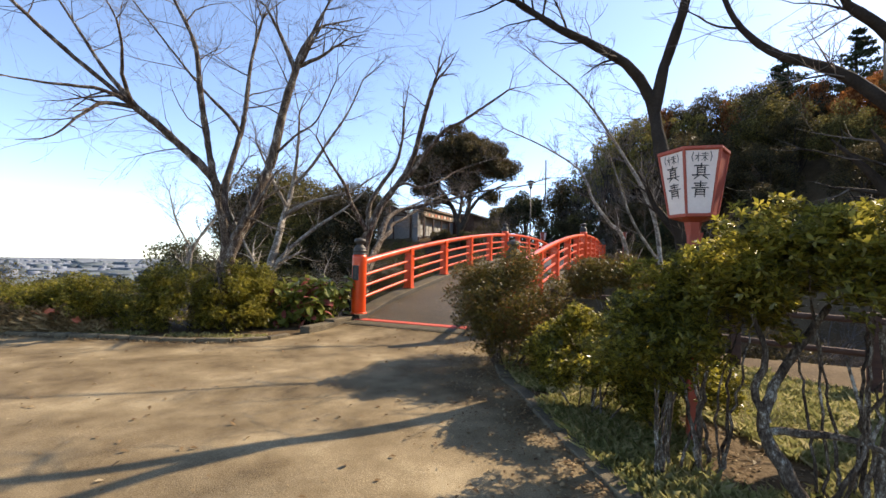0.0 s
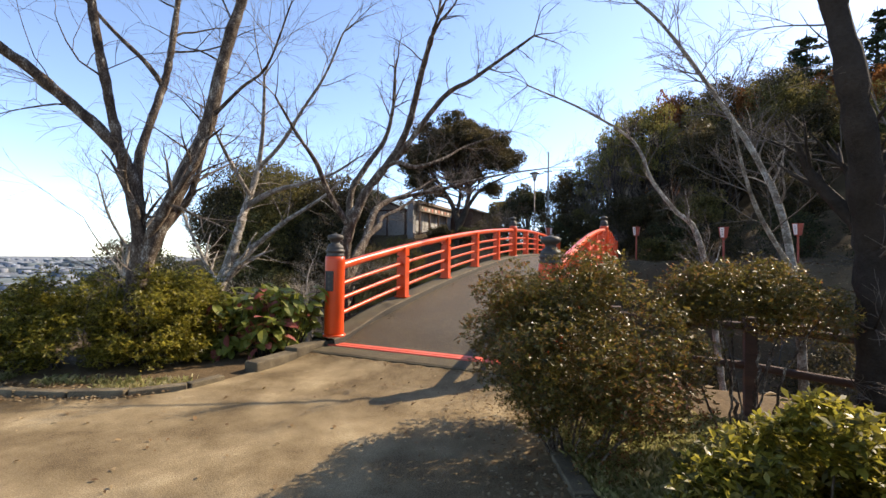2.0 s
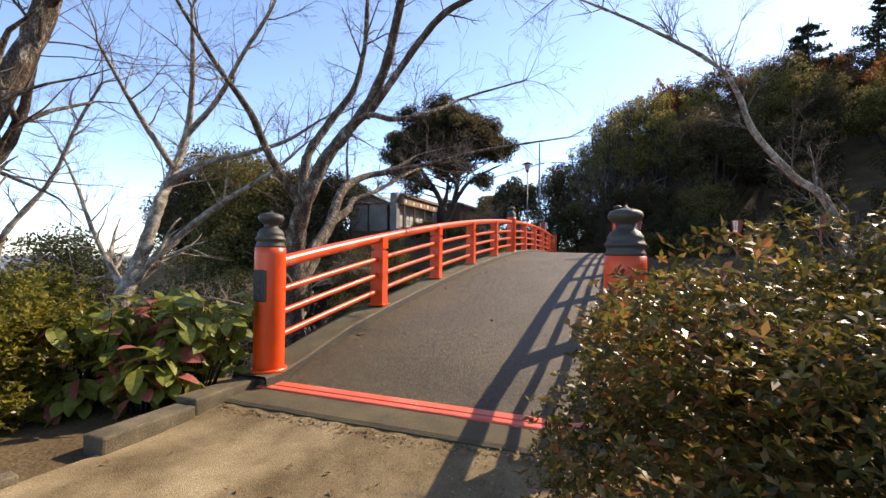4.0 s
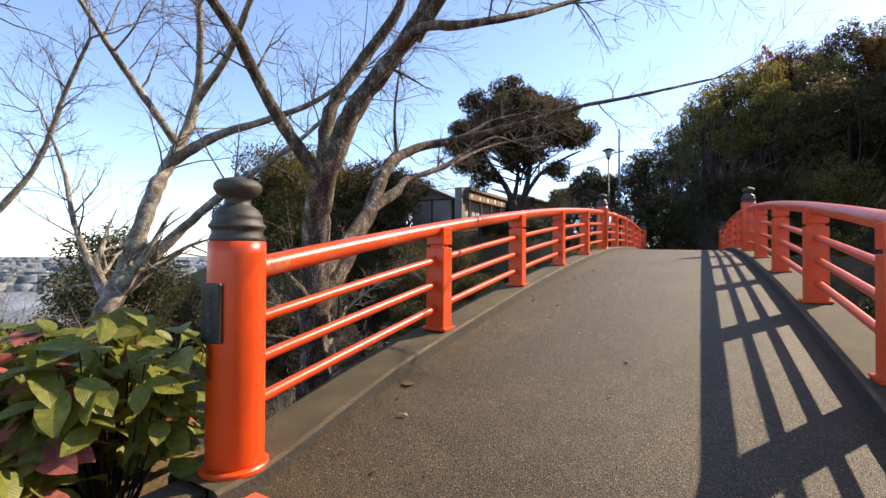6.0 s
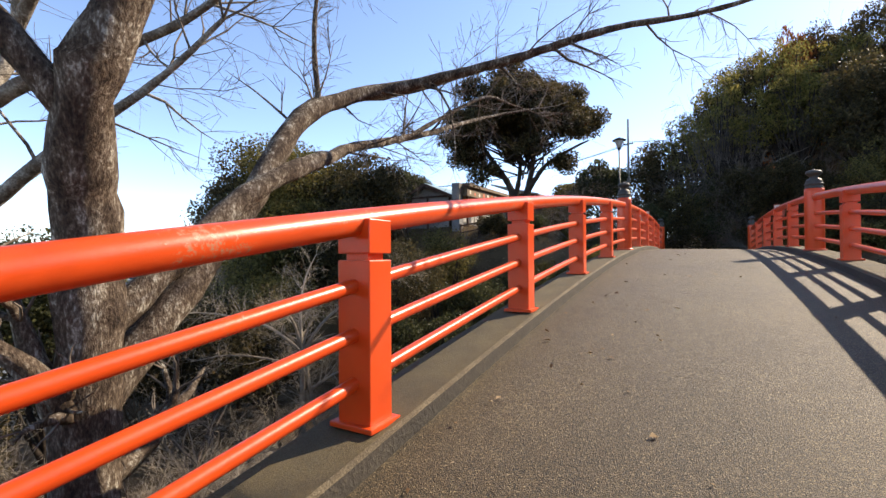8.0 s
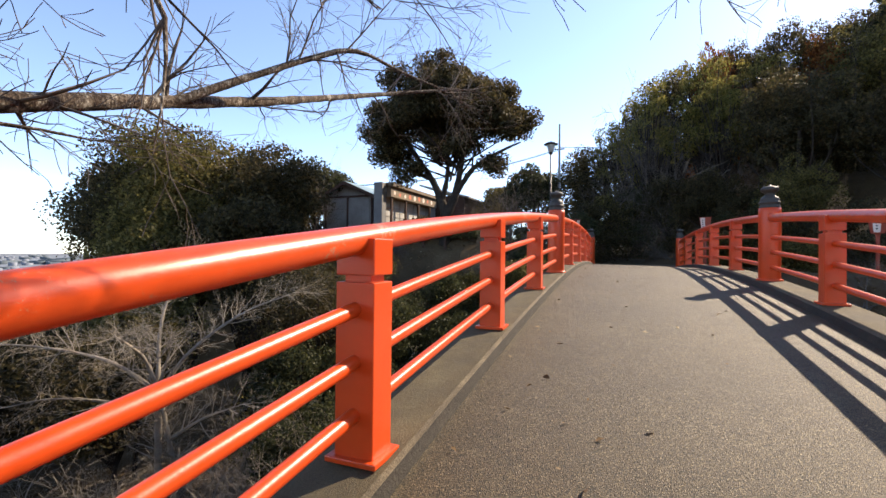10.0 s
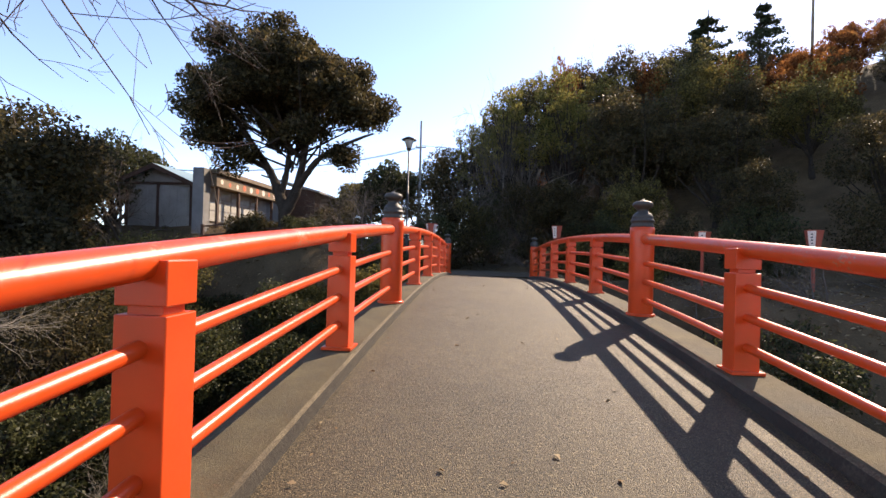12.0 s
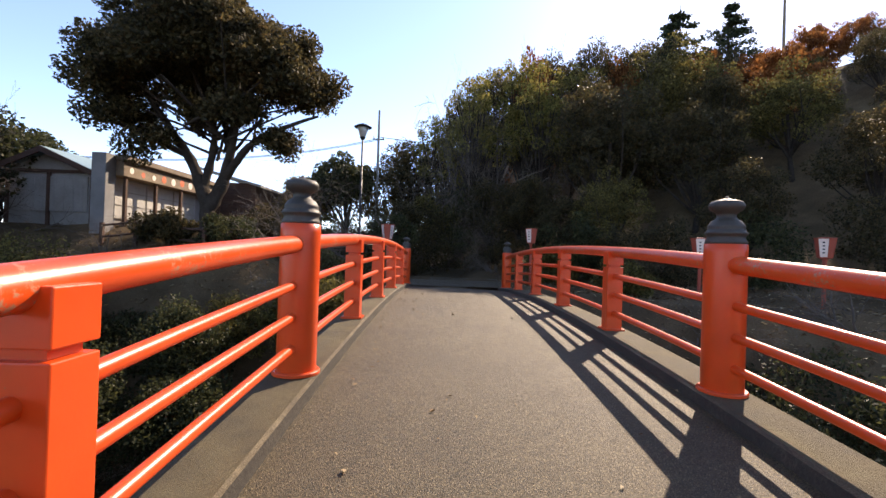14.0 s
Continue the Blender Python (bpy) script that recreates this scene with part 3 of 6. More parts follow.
# rough concrete apron before the threshold
bm = bmesh.new()
strip(bm, [[(x, y, z + 0.006 * noise.noise(Vector((x * 3, y * 5, 0)))) for x in np.linspace(-1.78, 1.78, 30)] for y, z in ((-0.268, -0.2), (-0.27, -0.118), (-0.45, -0.122), (-0.62, -0.13), (-0.66, -0.15), (-0.665, -0.26))])
tagged(part("apron", bm, CONCRETE), "rough grey concrete apron before the red threshold", "pavement", kind="structure")

# red threshold beam of two parallel bars
beam = thing("threshold_beam", "faded red steel threshold across the bridge foot", "threshold")
for y0, y1 in ((-0.26, -0.165), (-0.145, -0.01)):
    part("bar", box(bmesh.new(), (-1.78, y0, -0.2), (1.76, y1, -0.1), 0.012), RED_PINK, beam)

FINIAL = [(0.155, 0), (0.163, 0.012), (0.157, 0.03), (0.146, 0.055), (0.150, 0.075), (0.164, 0.085), (0.166, 0.1), (0.152, 0.112), (0.142, 0.14), (0.146, 0.15), (0.14, 0.165), (0.118, 0.2), (0.085, 0.222), (0.075, 0.235),
          (0.077, 0.262), (0.09, 0.275), (0.122, 0.295), (0.14, 0.325), (0.138, 0.35), (0.118, 0.374), (0.075, 0.388), (0.035, 0.396), (0.018, 0.408), (0.006, 0.425)]


def newel(parent, x, y, plaque=0):
    """Round red post with a bronze onion finial."""
    z = arch(y) + fall(x)
    p = part("newel_post", lathe(bmesh.new(), [(0.155, 0.0), (0.168, 0.06), (0.168, 1.3), (0.166, 1.375), (0.15, 1.38)], 40, (x, y, z)), RED, parent, "round vermilion post", True)
    part("base_ring", lathe(bmesh.new(), [(0.2, 0.0), (0.2, 0.022), (0.192, 0.032), (0.169, 0.034)], 40, (x, y, kerb_z(y) + fall(x) - 0.002)), RED, p, smooth=False)
    part("finial", lathe(bmesh.new(), FINIAL, 40, (x, y, z + 1.375)), BRONZE, p, "dark bronze onion-shaped finial", True)
    if plaque:
        bm = box(bmesh.new(), (x - 0.075, y - 0.19, z + 0.78), (x + 0.075, y - 0.158, z + 1.13), 0.008)
        bmesh.ops.rotate(bm, verts=bm.verts, cent=(x, y, 0), matrix=Matrix.Rotation(plaque, 3, "Z"))
        pl = part("name_plate", bm, PLAQUE, p, "black cast name plate")
        for k in range(3):
            bm = bmesh.new()
            zz = z + 0.85 + k * 0.09
            box(bm, (x - 0.025, y - 0.195, zz), (x + 0.025, y - 0.189, zz + 0.012))
            box(bm, (x - 0.006, y - 0.195, zz - 0.025), (x + 0.006, y - 0.189, zz + 0.035))
            bmesh.ops.rotate(bm, verts=bm.verts, cent=(x, y, 0), matrix=Matrix.Rotation(plaque, 3, "Z"))
            part("lettering", bm, BRONZE, pl)
    return p


def rail_post(parent, x, y):
    z = kerb_z(y) + fall(x)
    p = part("post", box(bmesh.new(), (x - 0.11, y - 0.095, z), (x + 0.11, y + 0.095, z + 0.895), 0.006), RED, parent)
    part("foot_plate", box(bmesh.new(), (x - 0.145, y - 0.13, z - 0.004), (x + 0.145, y + 0.13, z + 0.026), 0.006), RED, p)
    part("neck", box(bmesh.new(), (x - 0.075, y - 0.065, z + 0.89), (x + 0.075, y + 0.065, z + 0.94)), RED, p)
    part("bearing_block", box(bmesh.new(), (x - 0.11, y - 0.095, z + 0.93), (x + 0.11, y + 0.095, z + 1.115), 0.006), RED, p)
    return p


def railing(x, label):
    ob = thing("bridge_railing", label, "railing", "railings of the bridge")
    for k in range(11):
        if k in (0, 5, 10):
            newel(ob, x, k * BAY, {0: (math.radians(5) if x < 0 else math.radians(38))}.get(k, 0))
        else:
            rail_post(ob, x, k * BAY)
    for half in (0, 1):
        y0, y1 = half * 12.5, half * 12.5 + 12.5
        pts = [(x, y, arch(y) + fall(x) + 1.205 - 0.02 * math.exp(-y / 2)) for y in np.linspace(y0 + 0.1, y1 - 0.1, 40)]
        raw("top_rail", *tubes([(pts, [0.074] * 40)], 20), RED_WORN, ob, "thick round vermilion handrail", True)
    for k in range(10):
        for h in (0.335, 0.598, 0.86):
            pts = [(x, y, arch(y) + fall(x) + h) for y in np.linspace(k * BAY + 0.05, (k + 1) * BAY - 0.05, 9)]
            raw("rail", *tubes([(pts, [0.038] * 9)], 14), RED, ob, "", True)
    return ob


railing(LEFT, "arched vermilion bridge railing with bronze-capped posts")
railing(RIGHT, "arched vermilion bridge railing with bronze-capped posts")

# ---- kerbs ----


def kerb_stones(points, width, height, label, lift=0.0, length=0.6, seed=3):
    rng = np.random.default_rng(seed)
    ob = thing("kerb", label, "kerb", kind="structure")
    pts, _ = smooth_path([(*p, 0) for p in points], (1, 1), 0.05)
    dist = np.concatenate([[0], np.cumsum(np.linalg.norm(np.diff(pts, axis=0), axis=1))])
    s = 0.0
    while s + 0.2 < dist[-1]:
        e = min(s + length, dist[-1])
        a = np.array([np.interp(s + 0.008, dist, pts[:, i]) for i in (0, 1)])
        b = np.array([np.interp(e - 0.008, dist, pts[:, i]) for i in (0, 1)])
        d = b - a
        ln = np.linalg.norm(d)
        bm = box(bmesh.new(), (0, -width / 2, -0.12), (ln, width / 2, height), 0.012)
        st = part("kerb_stone", bm, KERB, ob)
        st.matrix_local = pose(a[0], a[1], sandy_z(a[1]) + lift + rng.uniform(-0.01, 0.01), rng.uniform(-1.5, 1.5), rng.uniform(-0.6, 0.6), math.degrees(math.atan2(d[1], d[0])))
        s = e
    return ob


kerb_stones([(p[0] - 0.05, p[1] + 0.07) for p in LEFT_EDGE[2:9]][::1], 0.13, 0.07, "low weathered concrete edging of the hedge bed")
kerb_stones([(1.85, -1.0), (2.52, -2.98), (2.98, -3.72), (3.5, -4.66), (3.98, -5.44), (4.6, -6.35), (6.3, -8.9)], 0.15, 0.035, "leaf-strewn concrete edging beside the shrubs", seed=5)
wing = thing("kerb_block", "chipped concrete kerb block leading to the bridge post", "kerb", kind="structure")
bm = box(bmesh.new(), (-2.02, -1.78, -0.34), (-1.78, -0.98, -0.09), 0.02)
part("concrete_block", bm, KERB, wing)
bm = box(bmesh.new(), (-2.06, -0.97, -0.34), (-1.8, -0.2, -0.04), 0.02)
part("concrete_block", bm, KERB, wing)
bm = box(bmesh.new(), (-2.14, -0.195, -0.34), (-1.72, 0.0, -0.05), 0.01)
part("concrete_block", bm, KERB, wing)

# ---- far bank: path, house, lamp, pole ----
bm = bmesh.new()
strip(bm, [[(x + 0.02 * (y - 25) ** 1.5 * 0.4, y, float(ground_z(x * 0 + 0.2, y)) + 0.04) for x in (-2.0, -1.2, 0, 1.2, 2.2)] for y in np.linspace(25.3, 44, 30)])
tagged(part("path", bm, DECK, smooth=True), "dark shaded path running on under the trees", "path", kind="structure")

house = thing("house", "old grey rendered house with pale green roof and closed shutters", "house", at=(-0.5, 0.7, -0.05))
bm = bmesh.new()
for p in ([(-17.5, 25.9), (-14.1, 25.9), (-14.1, 36), (-17.5, 36)],):
    lo = [bm.verts.new((x, y, 2.6)) for x, y in p]
    hi = [bm.verts.new((x, y, 5.45)) for x, y in p]
    ap = [bm.verts.new((-15.8, 25.9, 6.15)), bm.verts.new((-15.8, 36, 6.15))]
    for i in range(4):
        bm.faces.new((lo[i], lo[(i + 1) % 4], hi[(i + 1) % 4], hi[i]))
    bm.faces.new((hi[0], hi[1], ap[0]))
    bm.faces.new((hi[2], hi[3], ap[1]))
part("wall", bm, STUCCO, house, "grey stained rendered gable wall")
for s in (-1, 1):
    bm = bmesh.new()
    a = [(-15.8, 6.27), (-15.8 + s * 2.15, 5.33)]
    vs = [bm.verts.new((x, y, z + dz)) for dz in (0, -0.09) for y in (25.35, 36.4) for x, z in a]
    for f in ((0, 1, 3, 2), (4, 6, 7, 5), (0, 4, 5, 1), (2, 3, 7, 6), (1, 5, 7, 3), (0, 2, 6, 4)):
        bm.faces.new([vs[i] for i in f])
    roof = part("roof", bm, ROOF_GREEN, house, "pale green sheet metal roof slope")
    bm = bmesh.new()
    vs = [bm.verts.new((x, y, z + dz)) for dz in (-0.02, -0.24) for y in (25.31, 25.38) for x, z in a]
    for f in ((0, 1, 3, 2), (4, 6, 7, 5), (0, 4, 5, 1), (2, 3, 7, 6), (1, 5, 7, 3), (0, 2, 6, 4)):
        bm.faces.new([vs[i] for i in f])
    part("bargeboard", bm, WOOD, roof, "dark weathered bargeboard")
part("beam", box(bmesh.new(), (-17.55, 25.82, 5.3), (-14.05, 25.9, 5.42)), WOOD, house, "dark timber band across the gable")
for x0, x1 in ((-17.3, -15.9), (-15.8, -14.3)):
    w = part("shutter", box(bmesh.new(), (x0, 25.84, 3.75), (x1, 25.9, 5.15), 0.01), STUCCO, house, "grey boarded shutter")
    for k in range(4):
        xx = x0 + (x1 - x0) * (k + 0.5) / 4
        part("batten", box(bmesh.new(), (xx - 0.02, 25.825, 3.78), (xx + 0.02, 25.842, 5.12)), STUCCO, w)
for xx in (-17.5, -15.85, -14.12):
    part("corner_post", box(bmesh.new(), (xx - 0.06, 25.8, 2.7), (xx + 0.06, 25.89, 5.42)), WOOD, house)
annex = thing("annex", "flat-roofed tan shop front with rusted sign board and white shutters", "building")
part("pillar", box(bmesh.new(), (-13.95, 25.6, 2.6), (-13.4, 26.15, 5.95), 0.02), POLE_GREY, annex, "grey-brown concrete end pillar")
part("wall", box(bmesh.new(), (-14.0, 26.2, 2.6), (-13.75, 36, 5.9)), STUCCO, annex)
fascia = part("fascia", box(bmesh.new(), (-13.9, 26.15, 5.15), (-13.1, 33.2, 5.75), 0.02), RUSTY, annex, "rust-stained sign board with faded orange marks")
part("roof_edge", box(bmesh.new(), (-14.0, 26.1, 5.75), (-12.95, 33.4, 5.98), 0.02), RUSTY, annex)
rng = np.random.default_rng(11)
for k in range(9):
    yy = 26.6 + k * 0.7
    bm = bmesh.new()
    lathe(bm, [(0.02, 0), (rng.uniform(0.12, 0.2), 0.003), (0.02, 0.006)], 9)
    bmesh.ops.transform(bm, verts=bm.verts, matrix=pose(-13.1, yy, 5.42 + rng.uniform(-0.08, 0.08), 0, 90, rng.uniform(0, 90) * 0))
    part("sign_mark", bm, ORANGE_SHEET if k % 2 else PAPER, fascia, "faded round sign mark")
for k in range(3):
    y0 = 26.5 + k * 2.0
    sh = part("shutter", box(bmesh.new(), (-13.76, y0, 3.5), (-13.7, y0 + 1.9, 5.1), 0.01), WHITE_PANEL, annex, "dirty white roller shutter")
    for q in (0.0, 0.55, 1.1, 1.58):
        part("cross_bar", box(bmesh.new(), (-13.71, y0, 3.5 + q), (-13.67, y0 + 1.9, 3.53 + q)), STUCCO, sh)
for k in range(5):
    part("column", box(bmesh.new(), (-13.3, 26.4 + k * 1.9, 2.7), (-13.18, 26.52 + k * 1.9, 5.2)), WOOD, annex)
shed = thing("house", "weathered brown shed with a low lean-to roof", "house")
part("wall", box(bmesh.new(), (-14.5, 34.5, 2.8), (-11.4, 41, 6.2)), WOOD, shed, "brown boarded wall")
bm = bmesh.new()
vs = [bm.verts.new(p) for p in ((-14.9, 34, 7.1), (-10.9, 34, 6.05), (-10.9, 41.5, 6.05), (-14.9, 41.5, 7.1), (-14.9, 34, 6.98), (-10.9, 34, 5.93), (-10.9, 41.5, 5.93), (-14.9, 41.5, 6.98))]
for f in ((0, 1, 2, 3), (7, 6, 5, 4), (0, 4, 5, 1), (1, 5, 6, 2), (2, 6, 7, 3), (3, 7, 4, 0)):
    bm.faces.new([vs[i] for i in f])
part("roof", bm, STUCCO, shed, "grey lean-to roof")


def picket(points, top, label, mat, group):
    ob = thing("fence", label, "fence", group)
    for x, y, z in points:
        part("post", box(bmesh.new(), (x - 0.06, y - 0.06, z - 0.4), (x + 0.06, y + 0.06, z + top), 0.012), mat, ob)
    for (ax, ay, az), (bx, by, bz) in zip(points, points[1:]):
        for h in (top - 0.1, top - 0.52):
            raw("rail", *tubes([([(ax, ay, az + h), ((ax + bx) / 2, (ay + by) / 2, (az + bz) / 2 + h - 0.01), (bx, by, bz + h)], [0.042] * 3)], 8), mat, ob, "", True)
    return ob


picket([(2.75, -0.35, -0.15), (4.1, -0.75, -0.15), (5.5, -1.15, -0.2), (6.9, -1.55, -0.22), (8.4, -2.0, -0.24), (10.2, -2.4, -0.24)], 0.95, "dark reddish timber post and rail fence", WOOD, "")
picket([(-13.0 + k * 1.3, 25.0 - 0.1 * k, float(ground_z(-13 + k * 1.3, 25.0))) for k in range(4)], 0.75, "dark low fence before the house", WOOD, "")

lamp = thing("street_lamp", "slim dark street lamp with a wide shaded milky head", "street lamp", at=(-4.26, 28.7, 1.6))
part("pole", lathe(bmesh.new(), [(0.09, -1), (0.09, 1.2), (0.05, 1.25), (0.045, 5.95)], 14), DARK_METAL, lamp, smooth=True)
part("collar", lathe(bmesh.new(), [(0.05, 5.9), (0.12, 6.0), (0.13, 6.05), (0.05, 6.06)], 16), DARK_METAL, lamp)
part("globe", lathe(bmesh.new(), [(0.12, 6.05), (0.2, 6.3), (0.26, 6.47), (0.2, 6.49)], 20), LAMP_GLASS, lamp, "milky glass bowl", True)
part("shade", lathe(bmesh.new(), [(0.38, 6.47), (0.4, 6.5), (0.22, 6.6), (0.05, 6.66), (0.02, 6.68)], 24), DARK_METAL, lamp, "wide dark cap", True)
pole = thing("utility_pole", "tall grey utility pole with cross arm and wires", "utility pole", at=(-5.2, 40.2, 2.0))
part("pole", lathe(bmesh.new(), [(0.14, -2), (0.075, 10.5), (0.02, 10.52)], 14), POLE_GREY, pole, smooth=True)
part("cross_arm", box(bmesh.new(), (-0.4, -0.04, 8.4), (0.4, 0.04, 8.48)), DARK_METAL, pole)
for k, dx in enumerate((-0.34, 0.0, 0.34)):
    part("insulator", lathe(bmesh.new(), [(0.02, 8.5), (0.05, 8.53), (0.05, 8.62), (0.02, 8.65)], 8, (dx, 0, 0)), PAPER, pole)
mast = thing("mast", "tall slender rusty mast rising above the wooded hill", "mast", at=(22.8, 39.2, float(ground_z(22.8, 39.2))))
part("pole", lathe(bmesh.new(), [(0.12, -1), (0.09, 6.0), (0.07, 21.6 - float(ground_z(22.8, 39.2))), (0.02, 21.65 - float(ground_z(22.8, 39.2)))], 12), RUSTY, mast, smooth=True)
wires = thing("overhead_wires", "thin black overhead wires between pole and hill", "cable")
for k, (end, h) in enumerate((((22, 52, 15), 10.6), ((-26, 33, 7.5), 10.4), ((-24, 30, 7), 10.5))):
    a, b = np.array([-5.2, 40.2, h]), np.array(end, float)
    pts = [a + (b - a) * t + np.array([0, 0, -1.1 * 4 * t * (1 - t)]) for t in np.linspace(0, 1, 20)]
    raw("wire", *tubes([(pts, [0.02] * 20)], 4), DARK_METAL, wires)

# ---- lanterns ----
STROKES = {
    "kabu": [((-0.3, 0.1), (-0.3, 0.9)), ((-0.5, 0.62), (-0.1, 0.62)), ((-0.3, 0.55), (-0.5, 0.25)), ((0.02, 0.62), (0.5, 0.62)), ((0.25, 0.1), (0.25, 0.92)), ((0.25, 0.45), (0.0, 0.15)), ((0.25, 0.45), (0.5, 0.15)), ((0.05, 0.82), (0.48, 0.82))],
    "shin": [((-0.4, 0.88), (0.4, 0.88)), ((0, 1.0), (0, 0.76)), ((-0.22, 0.76), (-0.22, 0.3)), ((0.22, 0.76), (0.22, 0.3)), ((-0.22, 0.76), (0.22, 0.76)), ((-0.22, 0.6), (0.22, 0.6)), ((-0.22, 0.45), (0.22, 0.45)), ((-0.5, 0.28), (0.5, 0.28)), ((-0.15, 0.22), (-0.4, 0.02)), ((0.15, 0.22), (0.4, 0.02))],
    "ao": [((-0.35, 0.9), (0.35, 0.9)), ((0, 1.0), (0, 0.6)), ((-0.28, 0.76), (0.28, 0.76)), ((-0.48, 0.6), (0.48, 0.6)), ((-0.25, 0.48), (-0.3, 0.0)), ((-0.25, 0.48), (0.25, 0.48)), ((0.25, 0.48), (0.25, 0.0)), ((-0.25, 0.33), (0.25, 0.33)), ((-0.25, 0.18), (0.25, 0.18))],
}


def lantern(x, y, z0, base, height, width, label, lettered, rz=15):
    """Festival lantern: a six-sided tapering shade on a red post; z0 is the foot of the shade."""
    ob = thing("festival_lantern", label, "lantern", "festival lanterns on posts", at=(x, y, 0), rz=rz)
    r1, r0 = width / 2, width * 0.345
    part("post", box(bmesh.new(), (-0.04, -0.04, base - 0.3), (0.04, 0.04, z0 - 0.05), 0.008), LANTERN_RED, ob, "red square post")
    part("bracket", lathe(bmesh.new(), [(0.052, z0 - 0.16), (0.07, z0 - 0.05), (r0 * 0.7, z0 - 0.03), (r0 + 0.004, z0)], 6), LANTERN_RED, ob)
    for k in range(6):
        a0, a1 = math.radians(60 * k), math.radians(60 * k + 60)
        lo0, lo1 = Vector((r0 * math.cos(a0), r0 * math.sin(a0), z0)), Vector((r0 * math.cos(a1), r0 * math.sin(a1), z0))
        hi0, hi1 = Vector((r1 * math.cos(a0), r1 * math.sin(a0), z0 + height)), Vector((r1 * math.cos(a1), r1 * math.sin(a1), z0 + height))
        nrm = (lo1 - lo0).cross(hi0 - lo0).normalized()
        bm = bmesh.new()
        outer = [bm.verts.new(p) for p in (lo0, lo1, hi1, hi0)]
        inner = [bm.verts.new(p - nrm * 0.012) for p in (lo0, lo1, hi1, hi0)]
        bm.faces.new(outer)
        bm.faces.new(inner[::-1])
        for i in range(4):
            bm.faces.new((outer[i], inner[i], inner[(i + 1) % 4], outer[(i + 1) % 4]))
        red_side = k == 5 if lettered else k % 2 == 0
        pn = part("panel", bm, LANTERN_RED if red_side else PAPER, ob, "red side panel" if red_side else "off-white panel with brushed black characters")
        raw("rib", *tubes([([lo0, hi0], [0.011, 0.013])], 4), LANTERN_RED, ob)
        if lettered and not red_side:
            mid0, mid1 = (lo0 + lo1) / 2, (hi0 + hi1) / 2
            up, across = (mid1 - mid0), (lo1 - lo0).normalized()
            for j, (word, size) in enumerate((("kabu", 0.078), ("shin", 0.125), ("ao", 0.125))):
                c = mid0 + up * (0.88, 0.66, 0.39)[j]
                w = size * (1.0 if j else 1.15)
                bm = bmesh.new()
                lines = list(STROKES[word])
                if word == "kabu":
                    lines += [((-0.72, 0.95), (-0.82, 0.5)), ((-0.82, 0.5), (-0.72, 0.05)), ((0.72, 0.95), (0.82, 0.5)), ((0.82, 0.5), (0.72, 0.05))]
                for (ax, ay), (bx, by) in lines:
                    pa = c + across * ax * w + up.normalized() * (ay - 0.5) * size + nrm * 0.004
                    pb = c + across * bx * w + up.normalized() * (by - 0.5) * size + nrm * 0.004
                    d = (pb - pa).normalized()
                    s = d.cross(nrm) * size * 0.04
                    vs = [bm.verts.new(p) for p in (pa - s - d * 0.006, pa + s * 1.3 - d * 0.006, pb + s * 0.8 + d * 0.004, pb - s * 0.6 + d * 0.004)]
                    bm.faces.new(vs)
                part("lettering", bm, INK, pn, "brushed black characters")
        elif not red_side:
            mid0, mid1 = (lo0 + lo1) / 2, (hi0 + hi1) / 2
            across = (lo1 - lo0).normalized()
            bm = bmesh.new()
            for j in range(4):
                c = mid0 + (mid1 - mid0) * (0.25 + 0.18 * j) + nrm * 0.004
                up = (mid1 - mid0).normalized() * 0.035
                vs = [bm.verts.new(p) for p in (c - across * 0.026 - up * 0.6, c + across * 0.026 - up * 0.6, c + across * 0.03 + up * 0.6, c - across * 0.03 + up * 0.6)]
                bm.faces.new(vs)
            tagged(part("lettering", bm, INK, pn, "illegible black marks"), kind="stuff")
    part("rim", lathe(bmesh.new(), [(r1 + 0.005, z0 + height - 0.01), (r1 + 0.016, z0 + height), (r1 + 0.016, z0 + height + 0.022), (r1 * 0.4, z0 + height + 0.036)], 6), LANTERN_RED, ob)
    part("foot_rim", lathe(bmesh.new(), [(r0 + 0.006, z0 - 0.014), (r0 + 0.012, z0 + 0.012), (r0, z0 + 0.014)], 6), LANTERN_RED, ob)
    return ob


lantern(4.62, -4.5, 1.70, -0.24, 0.53, 0.54, "red-framed six-sided festival lantern with black characters", True, 10)
for x, y, z, rz in ((3.15, 27.0, 3.08, 20), (-2.73, 26.5, 3.03, 0), (10.7, 21.6, 2.78, 10), (7.6, 22.6, 2.7, 30)):
    lantern(x, y, z, float(ground_z(x, y)), 0.56, 0.52, "faded red and white festival lantern on a red post", False, rz)

